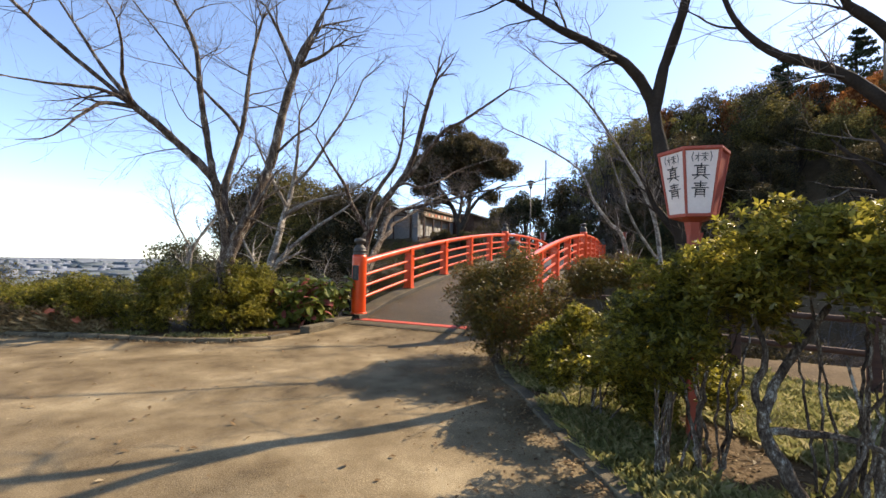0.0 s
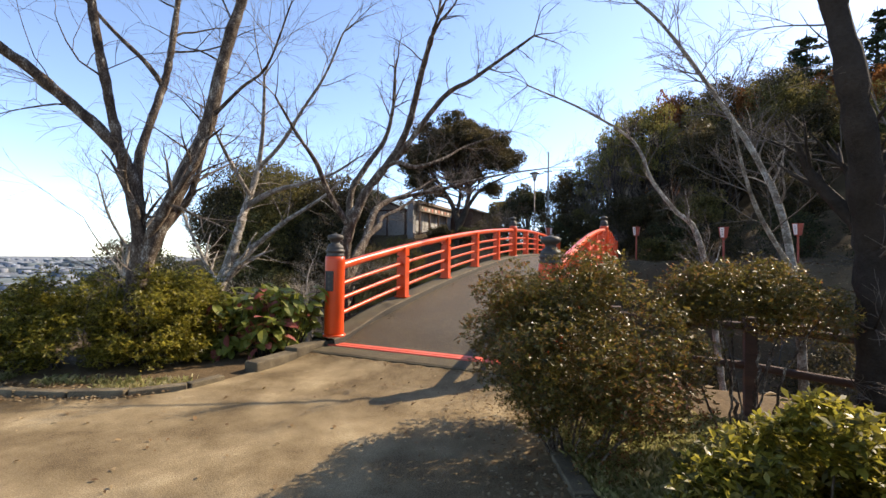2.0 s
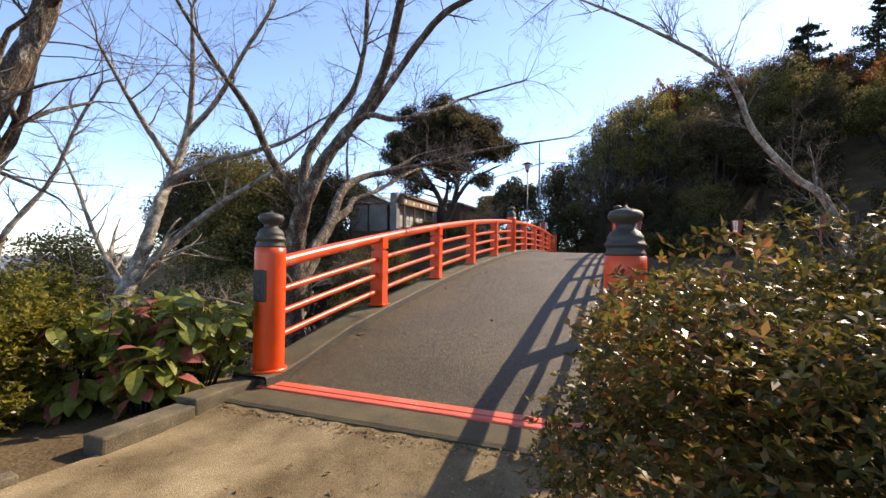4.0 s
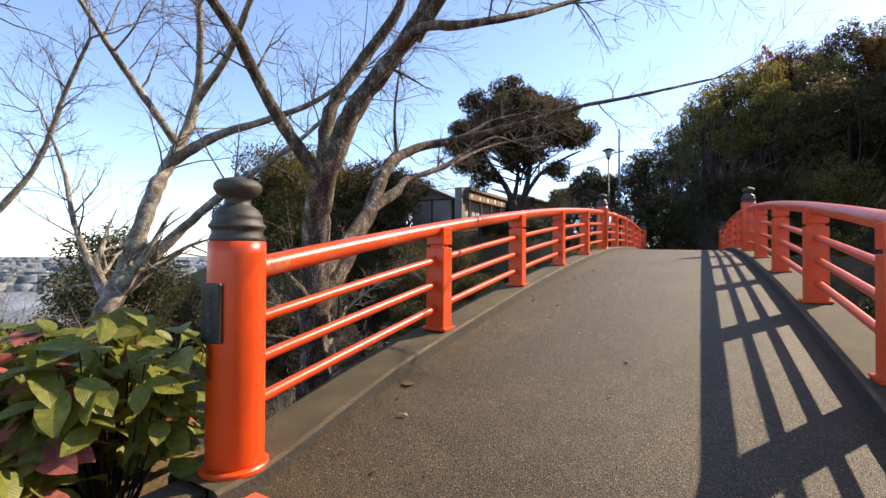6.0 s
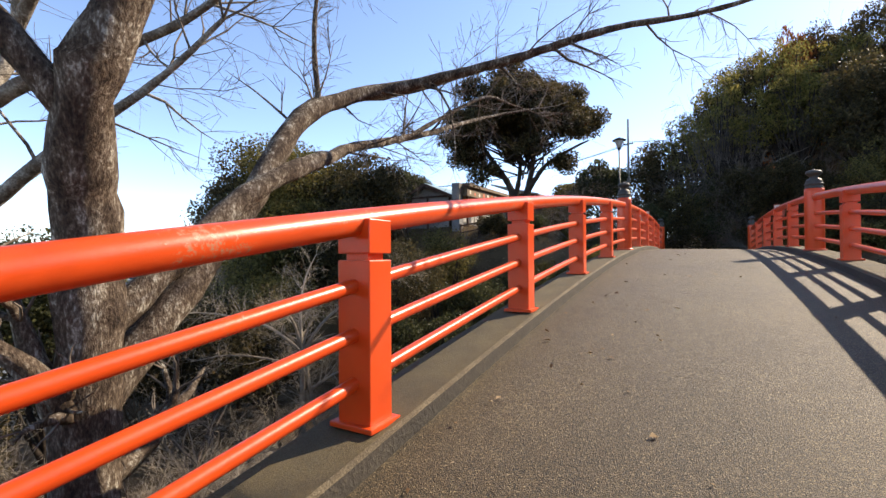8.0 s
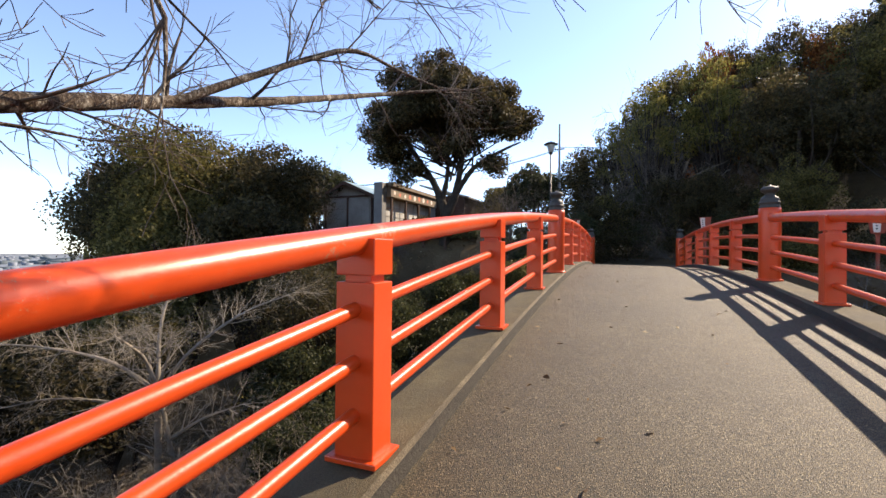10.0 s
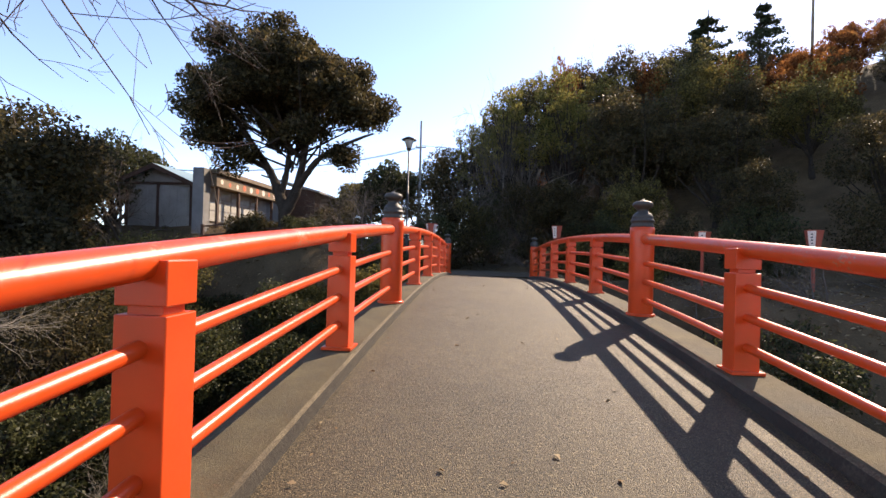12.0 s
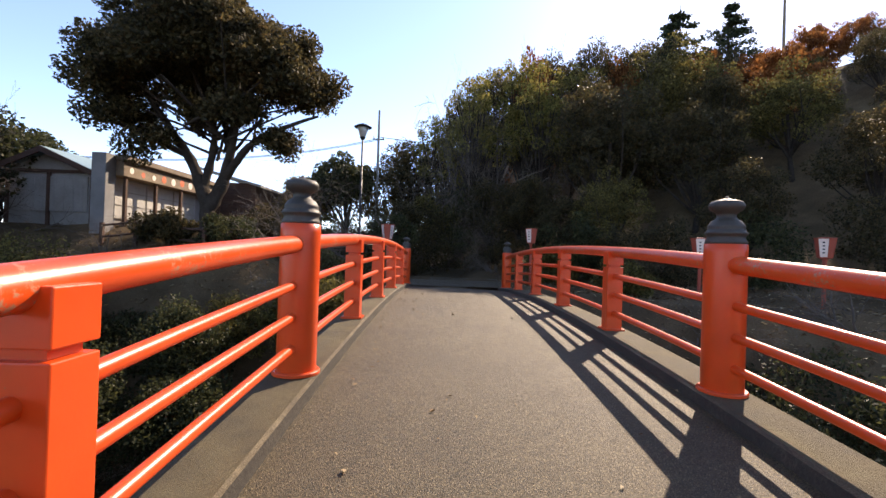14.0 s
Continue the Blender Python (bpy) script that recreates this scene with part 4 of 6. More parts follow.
# ---- bare cherry trees ----
FORKED = [
    (0.176, 0.136, [(-4.3, -2.0, -0.5), (-3.95, -2.1, 0.4), (-3.68, -2.18, 1.3)]),
    (0.104, 0.06, [(-3.7, -2.2, 1.1), (-3.62, -2.24, 1.68), (-3.73, -2.39, 2.72), (-4.27, -3.07, 3.64), (-4.44, -3.63, 4.04)]),
    (0.048, 0.016, [(-4.4, -3.55, 3.98), (-4.83, -4.46, 4.71), (-5.14, -5.19, 5.37), (-5.5, -5.9, 6.1)]),
    (0.048, 0.016, [(-4.4, -3.55, 3.98), (-4.89, -3.88, 4.65), (-5.28, -4.07, 5.27), (-5.71, -4.29, 5.99)]),
    (0.044, 0.012, [(-3.7, -1.86, 3.9), (-3.75, -2.08, 4.2), (-4.16, -2.45, 4.75), (-4.71, -2.83, 5.57), (-5.37, -3.2, 6.52)]),
    (0.096, 0.028, [(-3.66, -2.2, 1.2), (-3.62, -2.24, 1.68), (-3.8, -2.47, 3.05), (-3.79, -2.79, 4.46), (-3.79, -2.95, 5.41), (-3.94, -3.3, 6.15)]),
    (0.08, 0.024, [(-3.66, -2.18, 1.6), (-3.72, -2.2, 2.75), (-3.69, -1.84, 4.16), (-3.76, -1.6, 5.64), (-3.78, -1.3, 6.76)]),
    (0.128, 0.072, [(-3.68, -2.18, 1.1), (-3.45, -2.05, 1.75), (-3.11, -1.6, 3.31), (-2.95, -1.4, 4.6), (-2.78, -1.25, 5.5)]),
    (0.064, 0.024, [(-2.78, -1.25, 5.45), (-2.6, -1.0, 6.3), (-2.35, -0.7, 7.2)]),
    (0.06, 0.024, [(-2.79, -1.25, 5.4), (-3.15, -1.31, 6.17), (-3.53, -1.46, 6.94)]),
    (0.032, 0.0096, [(-3.05, -1.55, 3.5), (-2.5, -1.5, 3.9), (-1.9, -1.6, 4.1), (-1.2, -1.9, 4.7)]),
]
LEANING = [
    (0.16, 0.13, [(-6.2, 0.6, -1.2), (-6.1, 0.85, -0.2), (-5.95, 1.1, 0.6)]),
    (0.13, 0.03, [(-5.96, 1.08, 0.55), (-5.87, 1.34, 1.3), (-5.82, 1.54, 2.05), (-5.98, 1.9, 2.68), (-6.05, 2.2, 3.3), (-5.95, 2.27, 4.03), (-5.7, 2.1, 4.9), (-5.5, 1.9, 5.8)]),
    (0.08, 0.02, [(-5.95, 1.85, 2.6), (-5.4, 2.2, 3.0), (-4.8, 2.5, 3.2), (-4.1, 2.8, 3.45), (-3.5, 3.1, 3.9)]),
    (0.08, 0.02, [(-5.95, 1.15, 0.75), (-5.5, 1.8, 1.65), (-4.9, 2.15, 2.25), (-4.2, 2.6, 2.85), (-3.7, 2.9, 3.4)]),
    (0.06, 0.02, [(-5.98, 2.0, 2.85), (-6.0, 1.4, 3.6), (-5.9, 1.0, 4.0), (-5.8, 0.5, 4.6)]),
    (0.06, 0.02, [(-6.0, 2.25, 3.6), (-5.3, 2.3, 4.2), (-4.6, 2.2, 4.9), (-3.9, 2.2, 5.7), (-3.3, 2.1, 6.6)]),
    (0.05, 0.015, [(-5.95, 1.1, 0.6), (-6.6, 1.0, 1.6), (-7.3, 1.1, 2.5), (-7.8, 1.0, 3.4)]),
]
BY_RAIL = [
    (0.2, 0.15, [(-2.8, 1.5, -1.8), (-2.78, 1.55, -0.6), (-2.8, 1.58, 0.3)]),
    (0.15, 0.05, [(-2.8, 1.58, 0.25), (-2.81, 1.6, 1.43), (-2.7, 1.52, 1.8), (-2.55, 1.47, 2.1), (-2.42, 1.54, 2.45), (-2.25, 1.64, 2.84), (-2.05, 1.76, 3.15), (-1.7, 1.89, 3.65), (-1.4, 1.9, 4.3), (-1.1, 1.7, 5.0), (-0.7, 1.4, 5.7)]),
    (0.07, 0.02, [(-2.6, 1.48, 2.0), (-2.8, 1.0, 2.7), (-2.78, 0.6, 3.2), (-2.8, 0.1, 3.6), (-2.9, -0.4, 4.2)]),
    (0.08, 0.03, [(-2.6, 1.5, 2.05), (-2.72, 1.7, 2.8), (-2.5, 2.0, 3.45), (-2.2, 2.2, 4.0), (-2.0, 2.2, 4.7), (-1.9, 2.1, 5.5)]),
    (0.08, 0.02, [(-2.82, 1.62, 1.0), (-2.85, 2.5, 1.8), (-2.87, 3.14, 2.15), (-3.12, 3.55, 2.28), (-3.27, 3.97, 2.47), (-3.26, 4.65, 2.69), (-3.45, 6.0, 3.15), (-3.6, 7.2, 3.6), (-3.5, 8.3, 4.0), (-3.0, 9.2, 4.3)]),
    (0.05, 0.012, [(-1.95, 1.8, 3.3), (-1.5, 1.56, 3.32), (-1.02, 1.43, 3.17), (-0.66, 1.99, 3.43), (-0.42, 2.69, 3.83), (0.38, 3.4, 4.26)]),
    (0.1, 0.014, [(-2.82, 1.65, 0.7), (-2.9, 2.5, 1.7), (-3.0, 3.1, 2.5), (-2.97, 3.5, 2.75), (-2.86, 3.78, 2.9), (-2.6, 4.06, 3.0), (-1.75, 4.5, 3.22), (-0.95, 4.95, 3.5), (-0.15, 5.6, 3.75), (0.85, 5.58, 3.81)]),
    (0.045, 0.012, [(-2.9, 3.66, 2.82), (-2.89, 4.21, 3.02), (-2.64, 4.86, 3.32), (-2.46, 5.33, 3.62), (-2.14, 5.86, 3.84)]),
    (0.03, 0.008, [(-3.3, 5.0, 2.8), (-2.95, 5.9, 3.4), (-2.75, 6.3, 3.6), (-2.58, 6.8, 3.59), (-2.35, 7.15, 3.54)]),
    (0.03, 0.008, [(-3.0, 3.3, 2.62), (-3.0, 3.25, 3.3), (-2.9, 3.3, 4.2)]),
    (0.07, 0.02, [(-1.75, 1.85, 3.4), (-1.48, 1.8, 3.65), (-0.61, 1.8, 4.62), (0.0, 1.8, 4.9), (0.66, 1.8, 5.25), (1.2, 1.9, 5.6)]),
]
SLENDER = [
    (0.09, 0.06, [(-8.5, 0.4, -2.2), (-8.45, 0.45, -0.6), (-8.37, 0.48, 0.82)]),
    (0.06, 0.02, [(-8.37, 0.48, 0.8), (-8.22, 0.49, 1.54), (-7.82, 0.96, 2.58), (-7.35, 1.14, 3.67), (-6.9, 1.24, 4.36)]),
    (0.04, 0.015, [(-8.25, 0.5, 1.4), (-8.6, 0.2, 2.3), (-8.7, 0.0, 3.2)]),
]
BY_LANTERN = [
    (0.15, 0.12, [(4.95, -1.3, -0.5), (4.9, -1.35, 0.6), (4.8, -1.5, 1.6)]),
    (0.12, 0.04, [(4.81, -1.48, 1.55), (4.62, -1.86, 2.27), (4.52, -2.02, 2.63), (4.44, -2.1, 3.0), (4.36, -2.05, 3.5), (4.1, -2.3, 3.95), (3.6, -2.6, 4.25), (3.2, -2.9, 4.4), (2.7, -3.2, 4.7)]),
    (0.08, 0.03, [(4.38, -2.05, 3.4), (4.5, -2.1, 4.0), (4.7, -2.3, 4.6), (4.8, -2.4, 5.3), (4.7, -2.5, 6.4), (4.3, -2.6, 7.6)]),
    (0.05, 0.02, [(4.8, -2.4, 5.2), (5.4, -2.6, 6.2), (6.2, -3.0, 7.2)]),
    (0.05, 0.02, [(4.75, -2.45, 5.8), (4.0, -3.0, 6.6), (3.2, -3.6, 7.4)]),
    (0.08, 0.02, [(4.6, -2.5, 6.6), (4.9, -1.2, 7.6), (5.6, 0.6, 8.4), (6.0, 2.4, 9.2)]),
    (0.07, 0.02, [(4.5, -2.55, 7.0), (3.4, -1.4, 7.9), (2.6, 0.2, 8.5), (2.2, 1.8, 9.3)]),
    (0.07, 0.02, [(5.4, -2.6, 6.2), (7.0, -1.6, 7.6), (8.2, 0.2, 8.4), (9.0, 2.2, 8.8)]),
]
SAPLING = [
    (0.05, 0.012, [(4.6, -0.7, -0.4), (4.56, -0.62, 0.72), (4.48, -0.37, 1.87), (4.24, -0.23, 2.65), (3.69, -0.24, 3.66), (3.17, -0.33, 4.44), (2.47, -0.51, 5.09)]),
    (0.05, 0.012, [(4.3, 1.6, -1.2), (3.95, 1.75, 1.59), (3.57, 1.85, 2.23), (3.23, 1.89, 2.74), (2.94, 1.84, 3.42), (2.17, 1.73, 4.0), (1.19, 1.48, 4.5)]),
    (0.03, 0.008, [(4.53, -0.5, 1.3), (4.1, -0.9, 2.0), (3.8, -1.3, 2.9)]),
]
BY_FENCE = [
    (0.16, 0.13, [(6.9, -2.6, -0.5), (6.85, -2.65, 0.6), (6.79, -2.69, 1.64)]),
    (0.13, 0.06, [(6.79, -2.69, 1.62), (6.69, -2.84, 2.74), (6.69, -3.07, 3.39), (6.8, -3.27, 3.68), (6.95, -3.55, 4.04), (7.0, -3.8, 5.4), (6.6, -4.0, 7.0), (6.0, -4.2, 8.2)]),
    (0.05, 0.02, [(7.0, -3.8, 5.4), (7.8, -3.6, 6.4), (8.4, -3.2, 7.6)]),
    (0.05, 0.02, [(6.8, -3.9, 6.2), (5.9, -4.6, 7.0), (5.0, -5.0, 7.8)]),
    (0.07, 0.02, [(6.68, -3.1, 3.3), (6.27, -3.24, 3.72), (6.06, -3.32, 3.87), (5.88, -3.49, 4.18)]),
    (0.07, 0.02, [(6.68, -2.9, 2.8), (6.13, -2.87, 3.37), (5.54, -2.84, 3.71), (5.18, -2.93, 4.11), (4.98, -3.1, 4.55)]),
]
bare_tree("cherry_tree", FORKED, "leafless many-stemmed cherry tree behind the hedge", 21, BARK, TWIG, 0.42, 2.0, 0.1, 0.45)
bare_tree("cherry_tree", LEANING, "leafless leaning cherry tree with pale lichened bark", 22, BARK_PALE, TWIG, 0.55, 1.4, 0.12)
bare_tree("cherry_tree", BY_RAIL, "leafless cherry tree with long limbs beside the railing", 23, BARK, TWIG, 0.5, 1.0, 0.12)
bare_tree("cherry_tree", SLENDER, "slender leafless tree on the slope", 24, BARK_PALE, TWIG, 1.0, 1.0)
bare_tree("cherry_tree", BY_LANTERN, "leafless dark-barked cherry tree behind the festival lantern", 25, BARK_DARK, TWIG, 0.6, 1.3, 0.15)
bare_tree("cherry_tree", SAPLING[:1] + SAPLING[2:], "thin pale leafless sapling beside the fence", 27, BARK_PALE, TWIG, 0.8, 0.9)
bare_tree("cherry_tree", SAPLING[1:2], "thin pale leafless sapling rising from the gully", 28, BARK_PALE, TWIG, 0.9, 0.9)
bare_tree("cherry_tree", BY_FENCE, "leafless dark-barked cherry tree by the timber fence", 26, BARK_DARK, TWIG, 0.6, 1.3, 0.15)

# ---- evergreens ----


def evergreen(name, at, height, radius, label, seed, leaf, count=9000, leaf_size=0.3, trunk_r=0.25, blobs=26, lower=-0.35, bare=0.35, flat=0.62, category="tree", stems=5, lump=0.34):
    """A broad-leaved tree: tapered trunk, limbs into the crown, lumps of leaves with gaps."""
    rng = np.random.default_rng(seed)
    ob = thing(name, label, category, at=at)
    top = height - radius * flat
    crown = blob_crown(rng, (0, 0, top), (radius * 0.8, radius * 0.8, radius * flat * 0.85), blobs, radius * lump, lower)
    limbs = []
    fork = height * bare
    lean = rng.normal(0, 0.04, 2) * height
    limbs.append(smooth_path([(0, 0, -0.6), (lean[0] * 0.3, lean[1] * 0.3, fork * 0.5), (lean[0] * 0.5, lean[1] * 0.5, fork), (lean[0], lean[1], top)], (trunk_r, trunk_r * 0.4), 0.3, 0.04, rng))
    for k in range(stems * 3):
        c = crown[int(rng.integers(len(crown)))]
        f0 = np.array([lean[0] * 0.5, lean[1] * 0.5, fork * rng.uniform(0.85, 1.5)])
        end = np.array(c[:3])
        midp = (f0 + end) / 2 + np.array([0, 0, -0.06 * radius]) + rng.normal(0, 0.08 * radius, 3)
        limbs.append(smooth_path([f0, midp, end], (trunk_r * rng.uniform(0.2, 0.5), 0.02), 0.3, 0.08, rng))
    raw("trunk", *tubes(limbs, 7), BARK_DARK, ob, smooth=True)
    pts = clump_points(rng, crown, count)
    tagged(raw("crown", *leaves(rng, pts, leaf_size, 0.5, 0.55), leaf, ob), kind="stuff")
    return ob


def conifer(name, at, height, radius, label, seed, count=5000):
    rng = np.random.default_rng(seed)
    ob = thing(name, label, "tree", "conifers on the hill", at=at)
    raw("trunk", *tubes([(np.array([[0, 0, -0.5], [0, 0, height * 0.5], [0, 0, height]]), [0.22, 0.12, 0.02])], 8), BARK_DARK, ob, smooth=True)
    tiers, pts = int(height / 0.8), []
    for k in range(tiers):
        z = height * (0.25 + 0.74 * k / tiers)
        r = radius * (1 - (k / tiers)) ** 0.8 + 0.15
        for _ in range(6):
            a, m = rng.uniform(0, 2 * math.pi), max(4, int(count / tiers / 6))
            s = rng.random(m) ** 0.7
            p = np.stack([np.cos(a) * r * s, np.sin(a) * r * s, z - 0.25 * r * s + 0.1 * s * s * r], -1)
            pts.append(p + rng.normal(0, 0.12 + 0.05 * r, (m, 3)) * np.array([1, 1, 0.5]))
    tagged(raw("needles", *leaves(rng, np.concatenate(pts), 0.3, 0.5, 0.4), CONIFER, ob), kind="stuff")
    return ob


# the large spreading tree before the house, with brown-tinged crown
rng = np.random.default_rng(40)
big = thing("evergreen_tree", "large spreading evergreen tree with dense brown-green crown", "tree", at=(-9.3, 25.2, 2.75))
limbs, crown = [], []
limbs.append(smooth_path([(0, 0, -0.6), (0.05, 0, 0.8), (-0.1, 0, 1.6), (-0.9, 0.3, 3.2), (-2.2, 0.2, 5.0), (-3.2, 0, 6.4)], (0.42, 0.1), 0.25, 0.04, rng))
limbs.append(smooth_path([(0, 0, 1.2), (0.6, 0.1, 2.4), (1.0, 0, 3.8), (1.3, -0.2, 5.5), (1.2, 0, 7.5)], (0.33, 0.08), 0.25, 0.04, rng))
limbs.append(smooth_path([(0.7, 0.1, 2.6), (2.0, -0.4, 3.9), (3.6, -0.3, 4.8), (5.0, 0, 5.4)], (0.2, 0.05), 0.25, 0.05, rng))
limbs.append(smooth_path([(-0.3, 0.1, 2.0), (0, 0.4, 4.2), (-0.4, 0.8, 6.5), (-0.2, 0.6, 8.4)], (0.2, 0.05), 0.25, 0.05, rng))
limbs.append(smooth_path([(-1.2, 0.2, 3.6), (-3.0, -0.5, 4.4), (-4.8, -0.4, 4.9)], (0.14, 0.04), 0.25, 0.05, rng))
limbs.append(smooth_path([(1.05, 0, 3.9), (0.2, -1.2, 5.0), (-0.6, -2.6, 6.0)], (0.12, 0.04), 0.25, 0.05, rng))
for cx, cy, cz, rx, ry, rz, m in ((-2.3, 0, 7.2, 3.0, 3.2, 2.2, 22), (1.6, 0, 7.6, 3.6, 3.4, 2.4, 24), (4.3, 0, 6.9, 1.6, 2.0, 1.3, 12), (-4.3, 0, 6.9, 1.5, 2.0, 1.5, 16), (-3.6, -0.3, 5.2, 1.5, 1.5, 0.8, 8), (-0.4, 0, 9.3, 3.4, 3.0, 1.4, 14), (3.4, -0.4, 4.1, 0.8, 0.8, 0.5, 4), (-2.5, -0.5, 4.0, 0.9, 0.8, 0.5, 3), (0.6, -1, 5.4, 2.2, 1.6, 0.9, 8)):
    crown += blob_crown(rng, (cx, cy, cz), (rx, ry, rz), m, 0.85, -0.8)
crown += blob_crown(rng, (-0.1, 0, 7.4), (5.5, 4.4, 3.2), 70, 0.95, -0.42)
for c in crown[::4]:
    a = np.array([0.3, 0, 4.5]) + rng.normal(0, 0.5, 3)
    e = np.array(c[:3])
    limbs.append(smooth_path([a, (a + e) / 2 + rng.normal(0, 0.3, 3), e], (0.07, 0.015), 0.3, 0.08, rng))
SQUAT = np.array([0.8, 0.86, 0.875])
v, f = tubes(limbs, 8)
raw("trunk", v * SQUAT, f, BARK_DARK, big, smooth=True)
pts = clump_points(rng, crown, 150000, 0.8) * SQUAT
tagged(raw("crown", *leaves(rng, pts, 0.135, 0.5, 0.55), BROWN_EVERGREEN, big), kind="stuff")

g = lambda x, y: float(ground_z(x, y))
for x, y, top, r, flat, kind, seed in ((-28.0, 21.8, 8.3, 4.4, 1.05, BROWN_EVERGREEN, 41), (-25.8, 20.8, 9.2, 4.8, 0.95, BROWN_EVERGREEN, 42), (-22.6, 21.0, 9.3, 5.2, 0.9, MOSSY, 43), (-18.4, 21.5, 8.1, 3.9, 1.1, BROWN_EVERGREEN, 44), (-20.2, 18.0, 5.6, 3.6, 1.0, MOSSY, 48), (-16.4, 18.6, 4.6, 3.0, 1.0, BROWN_EVERGREEN, 49)):
    evergreen("evergreen_tree", (x, y, g(x, y)), top - g(x, y), r, "broad vine-hung evergreen tree crowding the slope", seed, kind, 38000, 0.17, 0.3, 70, -0.9, 0.2, flat)["group"] = "evergreens below the house"
evergreen("evergreen_tree", (-19.4, 27.5, 1.5), 6.5, 2.9, "dark rounded evergreen tree beside the house", 45, EVERGREEN, 16000, 0.19, 0.25, 36, -0.7, 0.2, 0.8)
evergreen("evergreen_tree", (-15.5, 5.5, g(-15.5, 5.5)), 2.4 - g(-15.5, 5.5), 2.4, "dark evergreen crown rising from the slope", 38, EVERGREEN, 24000, 0.095, 0.2, 40, -0.9, 0.2, 0.9)
evergreen("evergreen_tree", (-6.5, 36, 2.2), 6.3, 2.6, "small dark evergreen tree behind the lamp", 46, EVERGREEN, 9000, 0.22, 0.2, 24, -0.7, 0.2, 0.8)
evergreen("evergreen_tree", (-9.4, 38, 2.4), 5.2, 2.4, "small rounded evergreen tree", 47, MOSSY, 8000, 0.22, 0.2, 22, -0.7, 0.2, 0.8)

def room(x, y):
    """How tall a tree may stand at a place on the hill, under the wood's skyline."""
    k = np.interp((x + 0.55) / (y - 6.5), (-0.2, -0.136, -0.073, -0.011, 0.026, 0.062, 0.124, 0.198, 0.26, 0.331, 0.386, 0.427, 0.545, 0.66, 0.72, 0.774, 0.85), (0.18, 0.21, 0.25, 0.31, 0.36, 0.405, 0.445, 0.475, 0.44, 0.485, 0.455, 0.49, 0.475, 0.47, 0.49, 0.53, 0.55))
    return max(3.0, float(k) * (y - 6.5) + 2.35 - g(x, y))


# hillside wood: a few kinds, repeated at different turns and sizes
KINDS = [
    evergreen("evergreen_tree", (8.5, 33.5, g(8.5, 33.5)), min(9.5, 0.8 * room(8.5, 33.5)), 4.2, "dark evergreen tree on the wooded hill", 50, BROWN_EVERGREEN, 14000, 0.16, 0.25, 75, -0.75, 0.15, 0.95, lump=0.2),
    evergreen("evergreen_tree", (14.5, 37.5, g(14.5, 37.5)), min(10.5, room(14.5, 37.5)), 4.0, "olive evergreen tree on the wooded hill", 51, MOSSY, 14000, 0.16, 0.25, 75, -0.7, 0.2, 1.0, lump=0.2),
    evergreen("autumn_tree", (20.5, 36.5, g(20.5, 36.5)), min(9.5, room(20.5, 36.5)), 3.6, "rust-leaved autumn tree on the wooded hill", 52, AUTUMN, 11000, 0.17, 0.2, 70, -0.7, 0.25, 0.95, stems=9, lump=0.17),
    evergreen("yellowing_tree", (5.6, 36.5, g(5.6, 36.5)), min(11.0, room(5.6, 36.5) + 1), 3.0, "thin yellowing tree with sparse upright branches", 53, YELLOWING, 6500, 0.15, 0.18, 60, -0.7, 0.2, 1.35, stems=12, lump=0.18),
    conifer("conifer", (23.45, 46.3, g(23.45, 46.3)), 25.0 - g(23.45, 46.3), 2.9, "tall dark tiered conifer on the hill", 54),
]
for ob in KINDS[:2]:
    ob["group"] = "evergreens on the hill"
rng = np.random.default_rng(60)
FRONT = [(0, 12.5, 31.5, 0.85), (1, 18, 32, 0.9), (0, 24.5, 34, 1.0), (0, 21, 28.5, 0.85), (1, 25, 27, 0.9), (0, 30, 31, 1.0), (2, 27.5, 33, 1.0), (0, 28, 22, 0.9), (1, 33, 25, 1.0), (0, 37, 30, 1.1), (2, 31, 27.5, 0.9), (0, 26, 15, 0.9), (1, 31, 18, 1.0), (0, 36, 20, 1.1), (1, 28, 9, 0.9), (0, 34, 12, 1.0),
         (0, 4.5, 33.5, 0.62), (1, 7.5, 29.5, 0.6), (0, 12, 27, 0.62), (0, 17, 26.5, 0.66), (1, 22.5, 22.5, 0.7), (0, -2.8, 33.0, 0.5), (0, 2.5, 35.5, 0.6), (1, -1.2, 36.5, 0.55), (0, 5.6, 31.5, 0.5), (0, 9.6, 34.6, 0.8), (0, 15.5, 35.0, 0.9)]
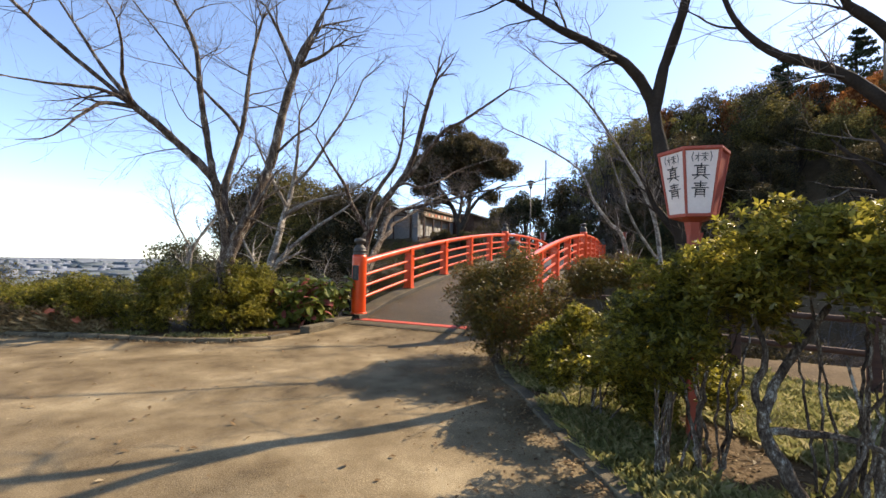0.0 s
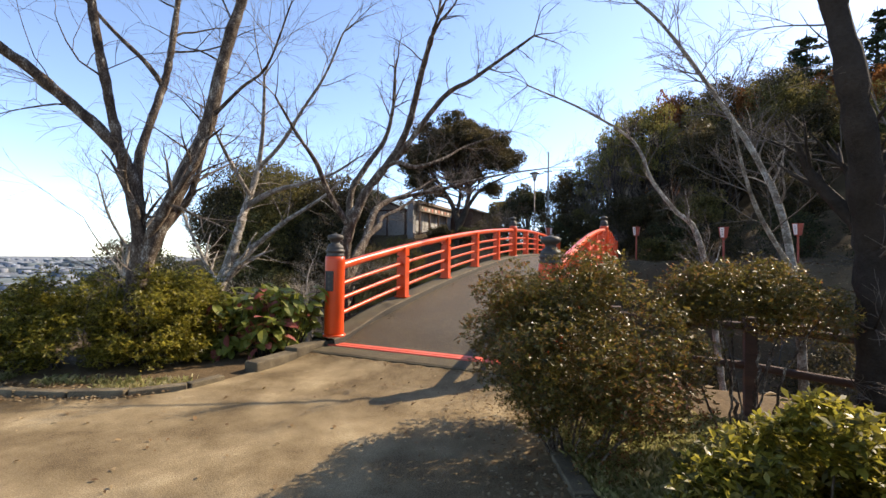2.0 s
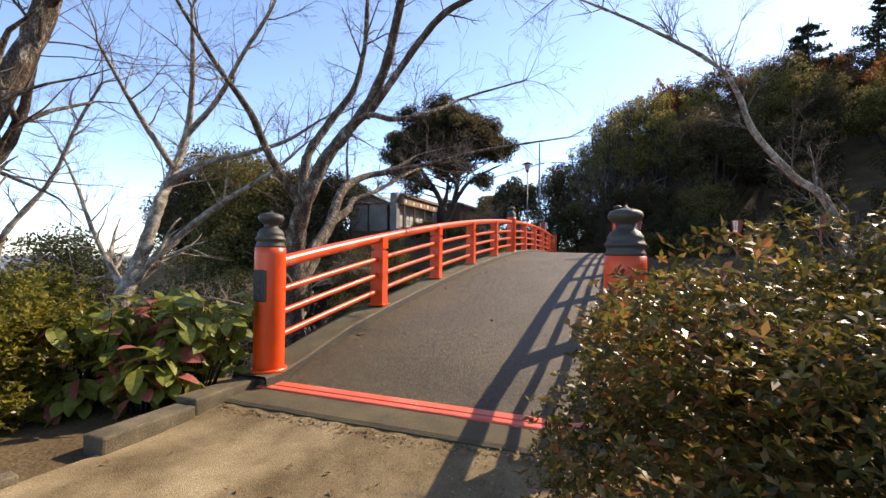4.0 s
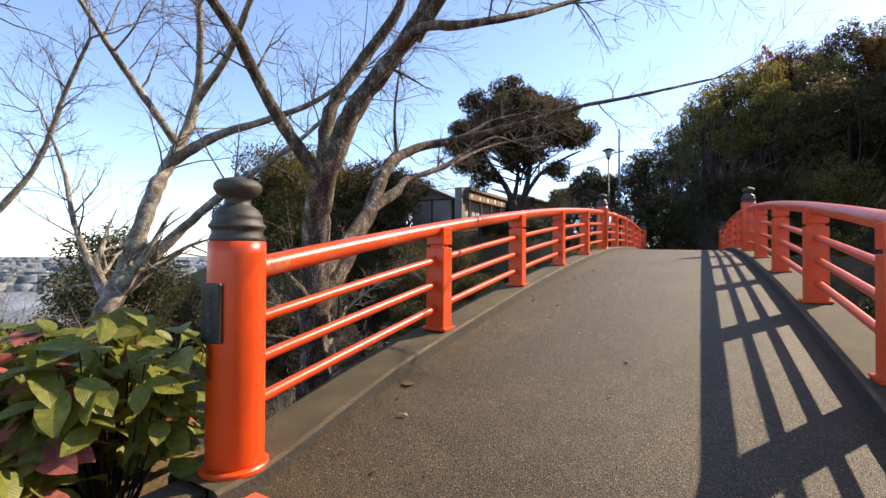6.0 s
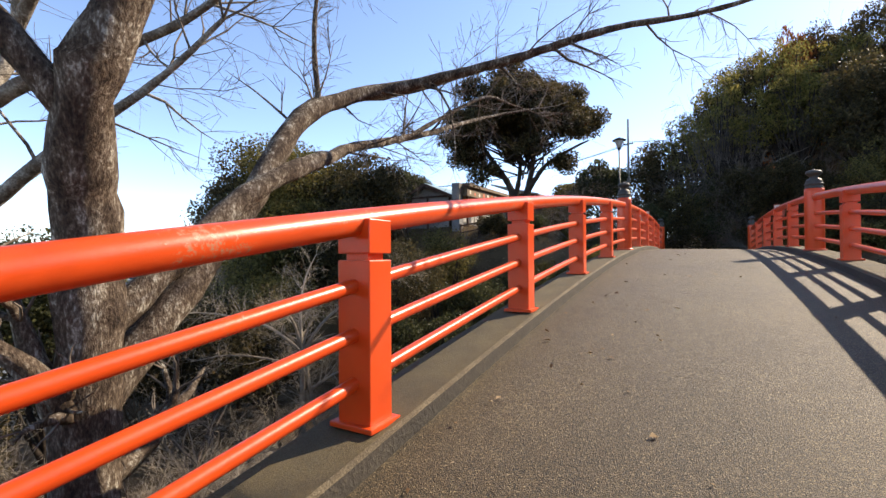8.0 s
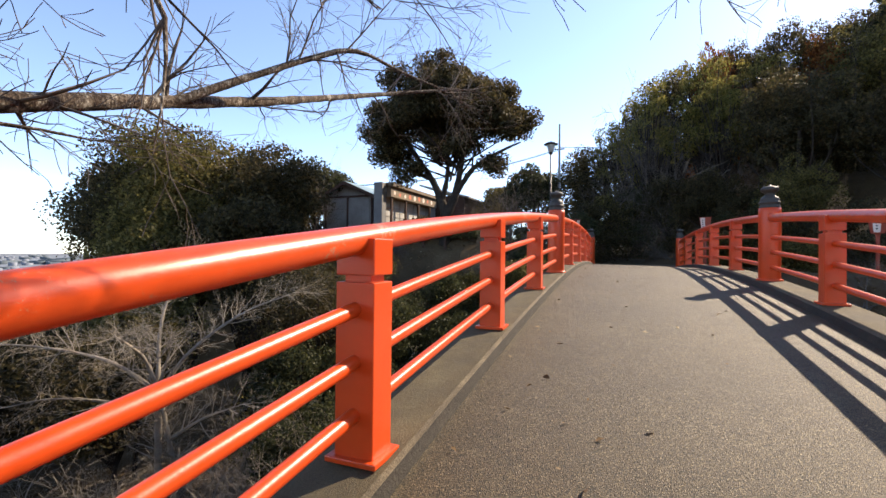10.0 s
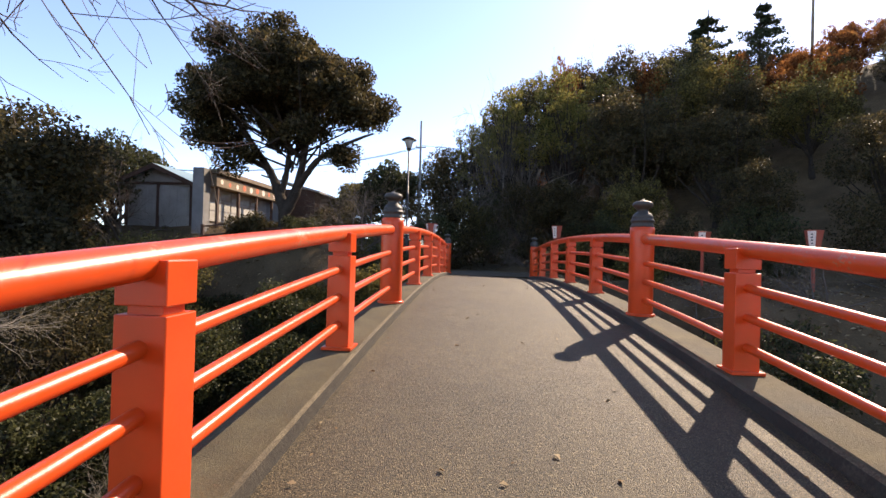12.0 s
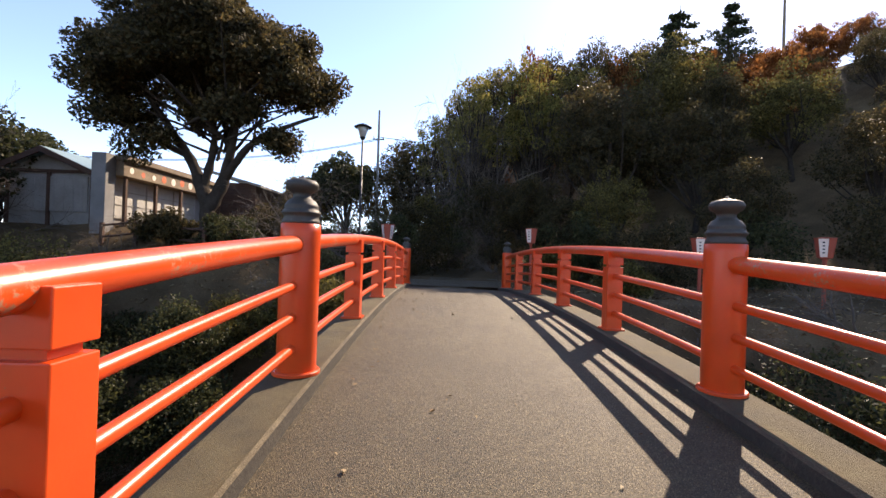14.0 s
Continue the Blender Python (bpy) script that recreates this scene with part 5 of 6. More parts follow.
SKYLINE = [(0, -4.6, 42, 1), (0, -2.6, 41, 1), (3, -0.8, 40, 1), (3, 0.6, 42, 1), (3, 1.6, 38.5, 1), (0, 1.2, 44, 0.9), (3, 3.0, 41.5, 1), (0, 3.8, 42.5, 0.97), (3, 4.6, 38.0, 1), (2, 6.3, 41.5, 1), (0, 7.6, 43.5, 0.96), (3, 8.4, 39.5, 0.97), (0, 11.0, 42, 1), (0, 9.0, 45, 0.9), (2, 12.6, 41.0, 0.98), (1, 13.4, 44, 1), (0, 15.0, 41.5, 1.0), (1, 17.0, 44.5, 0.97), (2, 18.6, 41.5, 1), (0, 20.5, 43, 0.98), (2, 22.6, 41.5, 1), (0, 24.0, 43.0, 0.97),
           (2, 25.0, 40, 1), (2, 27.2, 41.5, 1), (2, 29.8, 41, 1.02), (0, 31.5, 43, 1), (2, 33.5, 40, 1), (1, 34, 36, 0.9), (0, 38, 44, 1), (1, 42, 38, 0.9), (0, 6.0, 39.8, 0.72), (0, 10.4, 38.6, 0.7), (1, 14.0, 38.0, 0.72), (0, 19.0, 38.5, 0.75), (1, 23.0, 38.0, 0.75), (0, 27.5, 37.5, 0.78)]
TALL = [min(9.5, 0.8 * room(8.5, 33.5)), min(10.5, room(14.5, 37.5)), min(9.5, room(20.5, 36.5)), min(11.0, room(5.6, 36.5) + 1)]
for kind, x, y, size in FRONT:
    size = max(0.42, min(size, 0.8 * room(x, y) / TALL[kind])) * rng.uniform(0.9, 1.06)
    copy_thing(KINDS[kind], pose(x, y, g(x, y) - 0.2, 0, 0, rng.uniform(0, 360)) @ Matrix.Diagonal((size, size, size * rng.uniform(0.92, 1.08), 1)))
for kind, x, y, share in SKYLINE:
    up = share * (room(x, y) + (0.5 if kind == 3 else 0.1)) / TALL[kind]
    wide = min(up, 0.95) * rng.uniform(0.85, 1.05)
    copy_thing(KINDS[kind], pose(x, y, g(x, y) - 0.2, 0, 0, rng.uniform(0, 360)) @ Matrix.Diagonal((wide, wide, up, 1)))

s = (21.9 - g(16.93, 41.8)) / (25.0 - g(23.45, 46.3))
copy_thing(KINDS[4], pose(16.93, 41.8, g(16.93, 41.8), 0, 0, 130) @ Matrix.Diagonal((s * 0.9, s * 0.9, s, 1)))

# ---- shrubs ----


def shrub(name, at, radii, label, seed, leaf, count, size, stems=14, blob=0.3, blobs=40, lower=-0.5, base=0.0, group="", stem_r=0.012, tilt_up=0.5, rz=0, whorled=False, gnarled=()):
    """A shrub: stems fanning from the ground into lumps of small leaves."""
    rng = np.random.default_rng(seed)
    ob = thing(name, label, "shrub", group, at=at, rz=rz)
    crown = blob_crown(rng, (0, 0, base + radii[2] * 0.55), radii, blobs, blob, lower)
    paths = []
    for k in range(stems):
        c = np.array(crown[int(rng.integers(len(crown)))][:3])
        f = np.array([c[0] * 0.25 + rng.normal(0, 0.05), c[1] * 0.25 + rng.normal(0, 0.05), -0.1])
        paths.append(smooth_path([f, (f * 0.5 + c * 0.5) * np.array([0.9, 0.9, 1]) + rng.normal(0, 0.04, 3), c], (stem_r * rng.uniform(0.7, 1.5), 0.004), 0.07, 0.9, rng))
    for r0, r1, line in gnarled:
        raw("trunk", *tubes([smooth_path(line, (r0, r1), 0.06, 0.14, rng)], 9), BARK, ob, "crooked grey-brown stem", True)
    raw("stemwork", *tubes(paths, 5), BARK, ob, smooth=True)["kind"] = "stuff"
    pts = clump_points(rng, crown, count, 0.6)
    pts = pts[pts[:, 2] > 0.02]
    if whorled:
        v, f = rosettes(rng, pts[::5], size)
    else:
        v, f = leaves(rng, pts, size, 0.4, 0.42, tilt_up)
    tagged(raw("leaf_mass", v, f, leaf, ob), kind="stuff")
    return ob


# clipped azalea hedge in the left bed
hedge = [(-3.45, -1.75, 0.7, 0.82), (-3.5, -2.05, 0.85, 0.86), (-4.3, -2.65, 0.85, 0.84), (-5.1, -3.05, 0.8, 0.72), (-5.9, -3.5, 0.75, 0.64), (-6.7, -3.85, 0.7, 0.55), (-4.1, -1.0, 0.75, 0.78), (-4.4, -1.5, 0.8, 0.75), (-7.6, -3.2, 0.8, 0.5), (-8.8, -3.4, 0.8, 0.45)]
for k, (x, y, r, h) in enumerate(hedge):
    shrub("azalea_bush", (x, y, -0.22), (r * 1.12, r, h * 0.98), "low rounded azalea bush in the hedge row", 70 + k, AZALEA_BRIGHT, 20000, 0.046, 12, 0.2, 80, -0.85, 0.14, "azalea hedge", whorled=True)
# shrubs beside the right kerb
GNARLED = [
    (0.05, 0.022, [(-0.2, -0.25, -0.1), (-0.34, -0.2, 0.2), (-0.45, -0.15, 0.42), (-0.43, -0.1, 0.6), (-0.3, 0.0, 0.85), (-0.05, 0.1, 1.25)]),
    (0.03, 0.014, [(-0.44, -0.14, 0.5), (-0.5, -0.1, 0.7), (-0.42, -0.05, 0.9), (-0.5, 0.0, 1.2)]),
    (0.026, 0.01, [(-0.42, -0.15, 0.45), (-0.1, -0.25, 0.5), (0.2, -0.3, 0.42), (0.5, -0.35, 0.3)]),
    (0.036, 0.016, [(0.12, -0.12, -0.1), (0.16, -0.05, 0.3), (0.22, 0.0, 0.65), (0.2, 0.05, 1.1)]),
    (0.02, 0.01, [(0.2, -0.02, 0.55), (0.36, -0.1, 0.8), (0.4, -0.1, 1.1)]),
    (0.018, 0.008, [(-0.2, -0.25, 0.0), (-0.1, -0.3, 0.25), (0.0, -0.28, 0.5), (-0.05, -0.2, 0.95)]),
]
shrub("azalea_bush", (2.42, -2.5, -0.22), (0.88, 1.25, 0.82), "rounded azalea bush beside the bridge foot", 90, AZALEA, 105000, 0.029, 30, 0.24, 120, -0.95, 0.42, "", 0.012, 0.6, 23, True)
shrub("azalea_bush", (3.8, -1.75, -0.22), (0.85, 0.62, 0.38), "azalea bush against the timber fence", 91, AZALEA, 38000, 0.029, 8, 0.22, 60, -0.6, 1.0, "", 0.016, whorled=True)
shrub("azalea_bush", (5.4, -5.2, -0.22), (0.92, 0.76, 0.58), "tall azalea bush with bare twisted stems and bright leaves", 92, AZALEA_BRIGHT, 27000, 0.05, 9, 0.17, 80, -0.35, 1.12, "", 0.014, 0.7, 0, True, GNARLED)
shrub("azalea_bush", (3.75, -4.2, -0.22), (0.6, 0.6, 0.46), "straggling azalea bush with bright leaves", 94, AZALEA_BRIGHT, 20000, 0.048, 10, 0.16, 44, -0.6, 0.35, "", 0.012, whorled=True)
shrub("azalea_bush", (4.45, -4.2, -0.22), (0.6, 0.5, 0.34), "low bright-leaved azalea bush round the lantern post", 95, AZALEA_BRIGHT, 18000, 0.048, 10, 0.15, 44, -0.5, 0.2, whorled=True)
shrub("azalea_bush", (4.3, -5.2, -0.22), (0.52, 0.5, 0.42), "straggling azalea bush with thin stems before the lantern post", 96, AZALEA_BRIGHT, 8000, 0.046, 9, 0.14, 44, -0.4, 0.66, "", 0.012, whorled=True)
shrub("azalea_bush", (4.68, -5.05, -0.22), (0.6, 0.52, 0.5), "azalea bush hiding the foot of the lantern post", 97, AZALEA_BRIGHT, 13000, 0.05, 7, 0.16, 56, -0.4, 0.92, "", 0.016, whorled=True)

# gully shrubs
for k, (x, y, r, h) in enumerate([(-6.5, 13, 2.0, 1.6), (-5.2, 17, 1.4, 1.7), (-8.8, 17.5, 2.0, 2.2), (-10.5, 22.5, 1.8, 1.8), (-7.0, 22.6, 1.6, 1.7), (-13.5, 23.4, 1.6, 1.5), (-4.2, 24.6, 1.3, 1.4), (-3.6, 29.5, 1.2, 1.6), (5.0, 14, 1.6, 2.0), (7.5, 18, 2.0, 1.6), (6, 24.5, 1.3, 1.2), (9.5, 13, 2.2, 2.2), (14, 19, 2.4, 2.6), (4.5, 29.0, 1.4, 1.8), (13, 8, 2.2, 2.0), (17, 13, 2.6, 2.6), (-12, 15.5, 2.4, 3.0)]):
    shrub("evergreen_shrub", (x, y, g(x, y) - 0.1), (r, r, h * 0.7), "tangled evergreen shrub in the gully", 110 + k, (EVERGREEN, MOSSY, BROWN_EVERGREEN)[k % 3], 9000, 0.11, 8, r * 0.3, 44, -0.95, 0.0, "shrubs in the gully")
# the first eight take the darkest leaves, imitating deep shade in the gully
for k, (x, y, top, r) in enumerate(((-6.2, 13.6, -2.2, 1.2), (-5.6, 16.1, -1.5, 1.3), (-7.8, 12.0, -1.6, 1.5), (-8.4, 15.0, -0.5, 1.8), (-6.4, 18.8, -0.1, 1.4), (-9.4, 13.4, -0.5, 1.6), (-8.8, 17.6, 1.0, 1.9), (-7.2, 20.6, 1.3, 1.5), (-10.8, 15.5, 2.2, 2.2), (-11.5, 20.0, 3.0, 2.2), (-4.6, 21.8, 1.8, 1.3), (-14, 17, 2.6, 2.4), (-15.5, 13.0, 1.2, 2.2))):
    evergreen("evergreen_shrub", (x, y, g(x, y)), top - g(x, y), r, "shrub crown growing up beside the bridge, warm brown-green, nearer ones darkened as shade", 220 + k, (MOSSY, BROWN_EVERGREEN, EVERGREEN)[2 if k < 8 else k % 3 == 2], 14000, 0.085, 0.09, 40, -0.9, 0.2, 1.0, "shrub", 6)["group"] = "shrubs in the gully"
for k, (x, y, top, r) in enumerate(((-18, 10.5, 0.8, 2.8), (-19, 14, 1.4, 2.8), (-17, 3, -0.6, 2.6), (-21, 8, 0.3, 3.0), (-24, 12, 0.8, 3.2), (-14, 11.5, 0.2, 2.4))):
    evergreen("evergreen_shrub", (x, y, g(x, y)), top - g(x, y), r, "brown-green thicket on the falling slope", 260 + k, (BROWN_EVERGREEN, MOSSY)[k % 3 == 1], 12000, 0.13, 0.1, 40, -0.9, 0.2, 1.0, "shrub", 6)["group"] = "shrubs in the gully"

# tall dark growth closing the view; shrubs added across the path imitate its deep shade
for k, (x, y, r, h) in enumerate([(-3.2, 30.5, 1.5, 3.2), (-2.0, 34.0, 2.2, 4.2), (1.2, 36.0, 2.6, 4.6), (3.9, 33.0, 2.0, 4.0), (5.8, 29.5, 1.8, 3.2), (8.0, 27.0, 1.9, 2.8), (11.5, 25.5, 2.0, 2.6), (15.5, 24.0, 2.2, 3.0), (19.5, 21.0, 2.4, 3.4), (-5.8, 31.5, 1.7, 2.4), (-8.0, 29.5, 1.5, 1.8), (-6.2, 27.0, 1.2, 1.1), (-8.6, 25.6, 1.2, 1.0), (-10.8, 25.2, 1.2, 1.0)]):
    shrub("evergreen_shrub", (x, y, g(x, y) - 0.1), (r, r, h * 0.75), "tall dark evergreen shrub beside the shaded path", 140 + k, (EVERGREEN, BROWN_EVERGREEN, MOSSY)[k % 3 if k > 8 else k % 2], 11000, 0.12, 8, r * 0.3, 50, -0.95, 0.0, "shrubs on the far bank")

# ---- bare pale brush in the gully and on the slope ----


def bare_shrub(at, height, label, seed, stems=9, mat=TWIG_PALE, lift=-0.1):
    rng = np.random.default_rng(seed)
    ob = thing("bare_shrub", label, "shrub", "bare shrubs on the slopes", at=at)
    big, fine = [], []
    for _ in range(stems):
        w = np.array([rng.normal(0, 0.75), rng.normal(0, 0.75), 1.0])
        sprout(rng, (rng.normal(0, 0.08), rng.normal(0, 0.08), -0.1), w / np.linalg.norm(w), height * rng.uniform(0.7, 1.05), 0.02 * height ** 0.5, 3, big, fine, lift)
    tagged(raw("branchwork", *tubes(big, 5), mat, ob, smooth=True), kind="stuff")
    tagged(raw("twig_mass", *tubes(fine, 3), mat, ob), kind="stuff")
    return ob


SPREADING = [
    (0.1, 0.08, [(-11.7, 11.1, -6.5), (-11.6, 11.0, -4.0), (-11.5, 10.9, -1.7)]),
    (0.07, 0.05, [(-11.2, 11.3, -6.5), (-11.25, 11.2, -4.0), (-11.4, 10.9, -1.9)]),
    (0.06, 0.012, [(-11.5, 10.9, -1.75), (-12.3, 10.2, -0.9), (-13.4, 9.4, -0.5), (-14.6, 8.8, -0.4)]),
    (0.06, 0.012, [(-11.5, 10.9, -1.75), (-11.3, 10.4, -0.8), (-10.8, 9.6, -0.2), (-10.2, 9.0, 0.1)]),
    (0.06, 0.012, [(-11.5, 10.9, -1.75), (-10.9, 11.4, -0.7), (-10.0, 12.2, 0.2), (-9.0, 12.9, 0.7)]),
    (0.06, 0.012, [(-11.5, 10.9, -1.75), (-11.9, 11.2, -0.4), (-12.1, 11.6, 0.6), (-12.0, 12.0, 1.4)]),
    (0.05, 0.012, [(-11.5, 10.9, -2.3), (-12.6, 10.4, -2.0), (-13.8, 9.8, -1.9), (-14.8, 9.3, -2.1)]),
    (0.05, 0.012, [(-11.3, 11.1, -3.0), (-10.4, 11.3, -2.4), (-9.4, 11.6, -2.0)]),
]
bare_tree("bare_tree", SPREADING, "pale leafless spreading tree standing in the gully", 165, TWIG_PALE, TWIG_PALE, 1.5, 1.2, 0.05, 0.15)
BRUSH = [bare_shrub((-6.8, 4.2, g(-6.8, 4.2)), 2.6, "pale leafless tangled shrub on the slope", 161, 10), bare_shrub((-4.2, 4.2, g(-4.2, 4.2)), 2.4, "pale leafless tangled shrub on the slope", 162, 10, TWIG)]
rng = np.random.default_rng(61)
for k, (x, y, s) in enumerate([(-7.5, 1.8, 1.0), (-9.5, 3.5, 1.2), (-6.0, 2.6, 0.9), (-3.6, 3.0, 0.9), (-8.5, 7.0, 1.2), (-6.5, 9.0, 1.3), (-4.3, 8.6, 1.0), (-11, 6, 1.2), (-5.5, 11.5, 1.2), (-7.5, 15, 1.2), (-9.5, 12, 1.3), (-4.5, 13.5, 1.0), (-7.6, -0.4, 0.8), (-9.5, 0.2, 0.9), (-6.6, 0.2, 0.8), (-4.6, 0.4, 0.6), (-11.5, 1.0, 1.0), (-13, -1.0, 1.0),
                               (-15, 2.0, 1.3), (-18, -1, 1.4), (-14, 9, 1.4), (-17, 6, 1.5), (-21, 3, 1.7), (-24, -3, 1.8), (-20, 10, 1.6), (-26, 7, 2.0), (-12.5, -4.5, 0.8), (-16, -6, 1.1), (5.5, 4, 1.1), (8, 6.5, 1.2), (5, 9.5, 1.1), (10.5, 10, 1.4), (8.5, 15.5, 1.2), (12, 16, 1.4), (6.5, 20.5, 0.9), (9.5, 19.5, 1.0), (13.5, 22, 1.0), (7, 2, 0.9), (11, 4, 1.2), (4.2, 17, 1.1), (16, 18, 1.5), (-5, 20, 1.2), (-7.5, 20, 1.2), (-3.3, 10.5, 0.9), (3.6, 12.5, 0.9)]):
    copy_thing(BRUSH[1 if x > 3 else k % 2], pose(x, y, g(x, y) - 0.1, 0, 0, rng.uniform(0, 360)) @ Matrix.Diagonal((s, s, s * 0.95, 1)))
for k in range(24):
    x, y = rng.uniform(-13.5, -4.8), rng.uniform(2.5, 13)
    s = rng.uniform(0.7, 1.2)
    copy_thing(BRUSH[k % 2], pose(x, y, g(x, y) - 0.1, 0, 0, rng.uniform(0, 360)) @ Matrix.Diagonal((s, s, s * 0.9, 1)))
for x, y, s in ((-12.2, 24.2, 1.0), (-17.2, 25.0, 2.3), (-6.3, 27.2, 2.1), (-8.4, 31.5, 1.6), (-7.2, 33.0, 1.8), (-5.6, 33.5, 1.4), (-3.0, 36, 1.8), (2.4, 33, 1.3), (-19, 25, 1.6), (7, 36, 1.8)):
    copy_thing(BRUSH[1], pose(x, y, g(x, y) - 0.1, 0, 0, rng.uniform(0, 360)) @ Matrix.Diagonal((s, s, s, 1)))
for x, y in ((-2.4, 38.5), (-1.2, 39.5), (0.2, 38.0), (1.4, 40.0), (2.6, 39.0), (5.2, 39.0), (12.0, 38.5), (17.5, 40.0), (26.0, 36.5)):
    up = (room(x, y) + 0.6) / 2.5 * rng.uniform(0.92, 1.05)
    copy_thing(BRUSH[1], pose(x, y, g(x, y) - 0.2, 0, 0, rng.uniform(0, 360)) @ Matrix.Diagonal((up * 0.45, up * 0.45, up, 1)))
for k, (x, y, r, h) in enumerate([(-9.0, -1.2, 1.1, 1.3), (-11.0, 0.6, 1.6, 1.8), (-13.5, 3.0, 2.0, 2.6), (-17.0, 0.0, 2.0, 2.2), (-4.2, 20.2, 1.1, 1.7), (-3.6, 22.6, 1.2, 1.9), (-9.0, 20.5, 1.8, 2.6), (-15, 20.5, 2.2, 3.0)]):
    shrub("evergreen_shrub", (x, y, g(x, y) - 0.1), (r, r, h * 0.75), "dense dark evergreen shrub on the slope", 180 + k, (EVERGREEN, MOSSY)[k % 2], 9000, 0.1, 8, r * 0.3, 44, -0.95, 0.0, "shrubs in the gully")

# ---- hydrangea beside the post ----


def leaf_mesh(name, length, width, droop, mat):
    """A broad pointed leaf, folded along its midrib."""
    bm = bmesh.new()
    rows = []
    for t in (0.0, 0.18, 0.4, 0.62, 0.82, 1.0):
        w = width * math.sin(math.pi * min(1, t * 0.92 + 0.05)) ** 0.8 / 2 if t < 1 else 0.004
        z = -droop * t * t
        rows.append([bm.verts.new((s * w, t * length, z + abs(s) * w * 0.25)) for s in (-1, -0.5, 0, 0.5, 1)])
    for a, b in zip(rows, rows[1:]):
        for k in range(4):
            bm.faces.new((a[k], a[k + 1], b[k + 1], b[k]))
    me = bpy.data.meshes.new(name)
    bm.normal_update()
    bm.to_mesh(me)
    bm.free()
    me.materials.append(mat)
    return me


SHAPES = [leaf_mesh("leaf", ln, w, d, m) for m in (HYDRANGEA, HYDRANGEA_RED) for ln, w, d in ((0.21, 0.125, 0.05), (0.17, 0.11, 0.03), (0.25, 0.15, 0.08))]


def hydrangea(at, spread, top, label, seed, n, red):
    rng = np.random.default_rng(seed)
    ob = thing("hydrangea", label, "shrub", "", at=at)
    for _ in range(n):
        h = rng.uniform(0.2, 1.0) * top
        a, r = rng.uniform(0, 2 * math.pi), spread * rng.random() ** 0.5
        tip = np.array([r * math.cos(a), r * math.sin(a) * 0.8, h])
        raw("stem", *tubes([smooth_path([(tip[0] * 0.4, tip[1] * 0.4, -0.1), (tip[0] * 0.8, tip[1] * 0.8, h * 0.55), tip], (0.008, 0.004), 0.12)], 5), BARK_DARK, ob)
        a0 = rng.uniform(0, 360)
        for k in range(6):
            lf = new("leaf", SHAPES[int(rng.integers(3)) + (3 if rng.random() < red * 0.55 else 0)])
            lf.parent = ob
            drop = 0.1 * (k // 2)
            lf.matrix_local = pose(tip[0], tip[1], tip[2] - drop, rng.uniform(-50, 18), rng.uniform(-32, 32), a0 + k * 97 + rng.uniform(-20, 20))
    return ob


hydrangea((-2.5, -0.4, -0.1), 0.55, 1.0, "hydrangea with broad green and reddening leaves beside the post", 200, 46, 0.25)
hydrangea((-3.15, 0.2, -0.2), 0.55, 1.05, "hydrangea with yellowing broad leaves behind the post", 201, 28, 0.15)
hydrangea((-2.5, -0.95, -0.15), 0.34, 0.72, "low hydrangea with reddened leaves by the kerb block", 202, 30, 0.35)
hydrangea((-3.2, -0.6, -0.15), 0.55, 1.0, "hydrangea with green and rust-edged leaves before the hedge", 203, 26, 0.2)

hydrangea((-3.1, -1.2, -0.18), 0.5, 0.95, "hydrangea with broad yellow-green leaves at the end of the hedge", 205, 40, 0.18)

# ---- grass, straw and fallen leaves ----


def blades(name, rng, pts, height, width, mat, label, category, lean=0.45):
    n = len(pts)
    d = np.stack([rng.normal(0, lean, n), rng.normal(0, lean, n), np.ones(n)], -1)
    d /= np.linalg.norm(d, axis=1)[:, None]
    s = np.cross(d, rng.normal(0, 1, (n, 3)))
    s /= np.linalg.norm(s, axis=1)[:, None]
    ln = height * rng.uniform(0.4, 1.3, n)[:, None]
    w = width * rng.uniform(0.6, 1.3, n)[:, None]
    bend = np.stack([rng.normal(0, 0.25, n), rng.normal(0, 0.25, n), -0.1 * np.ones(n)], -1) * ln
    v = np.stack([pts - s * w, pts + s * w, pts + d * ln * 0.6 + s * w * 0.7, pts + d * ln + bend], 1).reshape(-1, 3)
    return tagged(raw(name, v, np.arange(4 * n).reshape(n, 4), mat), label, category, kind="stuff")


def right_bed(rng, n):
    y = rng.uniform(-9.0, -1.2, n)
    k = np.interp(y, ry_, rx_) + 0.14
    return np.stack([k + 4.6 * rng.random(n) ** 1.15, y, np.full(n, -0.245)], -1)


rng = np.random.default_rng(210)
pts = right_bed(rng, 120000)
patch = np.array([noise.noise(Vector((p[0] * 0.9, p[1] * 0.9, 3.0))) for p in pts])
blades("grass", rng, pts[patch > -0.25], 0.12, 0.0022, GRASS, "short winter grass under the azalea bushes", "grass")
pts = np.stack([rng.uniform(-9, -1.9, 9000), np.zeros(9000), np.full(9000, -0.24)], -1)
edge = np.interp(pts[:, 0], lx[:9], ly[:9])
pts[:, 1] = edge + 0.15 + 0.7 * rng.random(9000) ** 1.4
patch = np.array([noise.noise(Vector((p[0] * 1.3, p[1] * 1.3, 8.0))) for p in pts])
blades("grass", rng, pts[patch > 0.02], 0.09, 0.004, GRASS, "thin grass along the hedge bed edge", "grass")
n = 15000
a, r = rng.uniform(0, 2 * math.pi, n), rng.random(n) ** 0.6
pile = np.stack([-7.0 + 2.0 * r * np.cos(a) - 0.3 * r * np.sin(a), -4.22 + 0.5 * r * np.sin(a) + 0.72 * r * np.cos(a), -0.24 + 0.5 * (1 - r * r) * rng.uniform(0.7, 1.0, n)], -1)
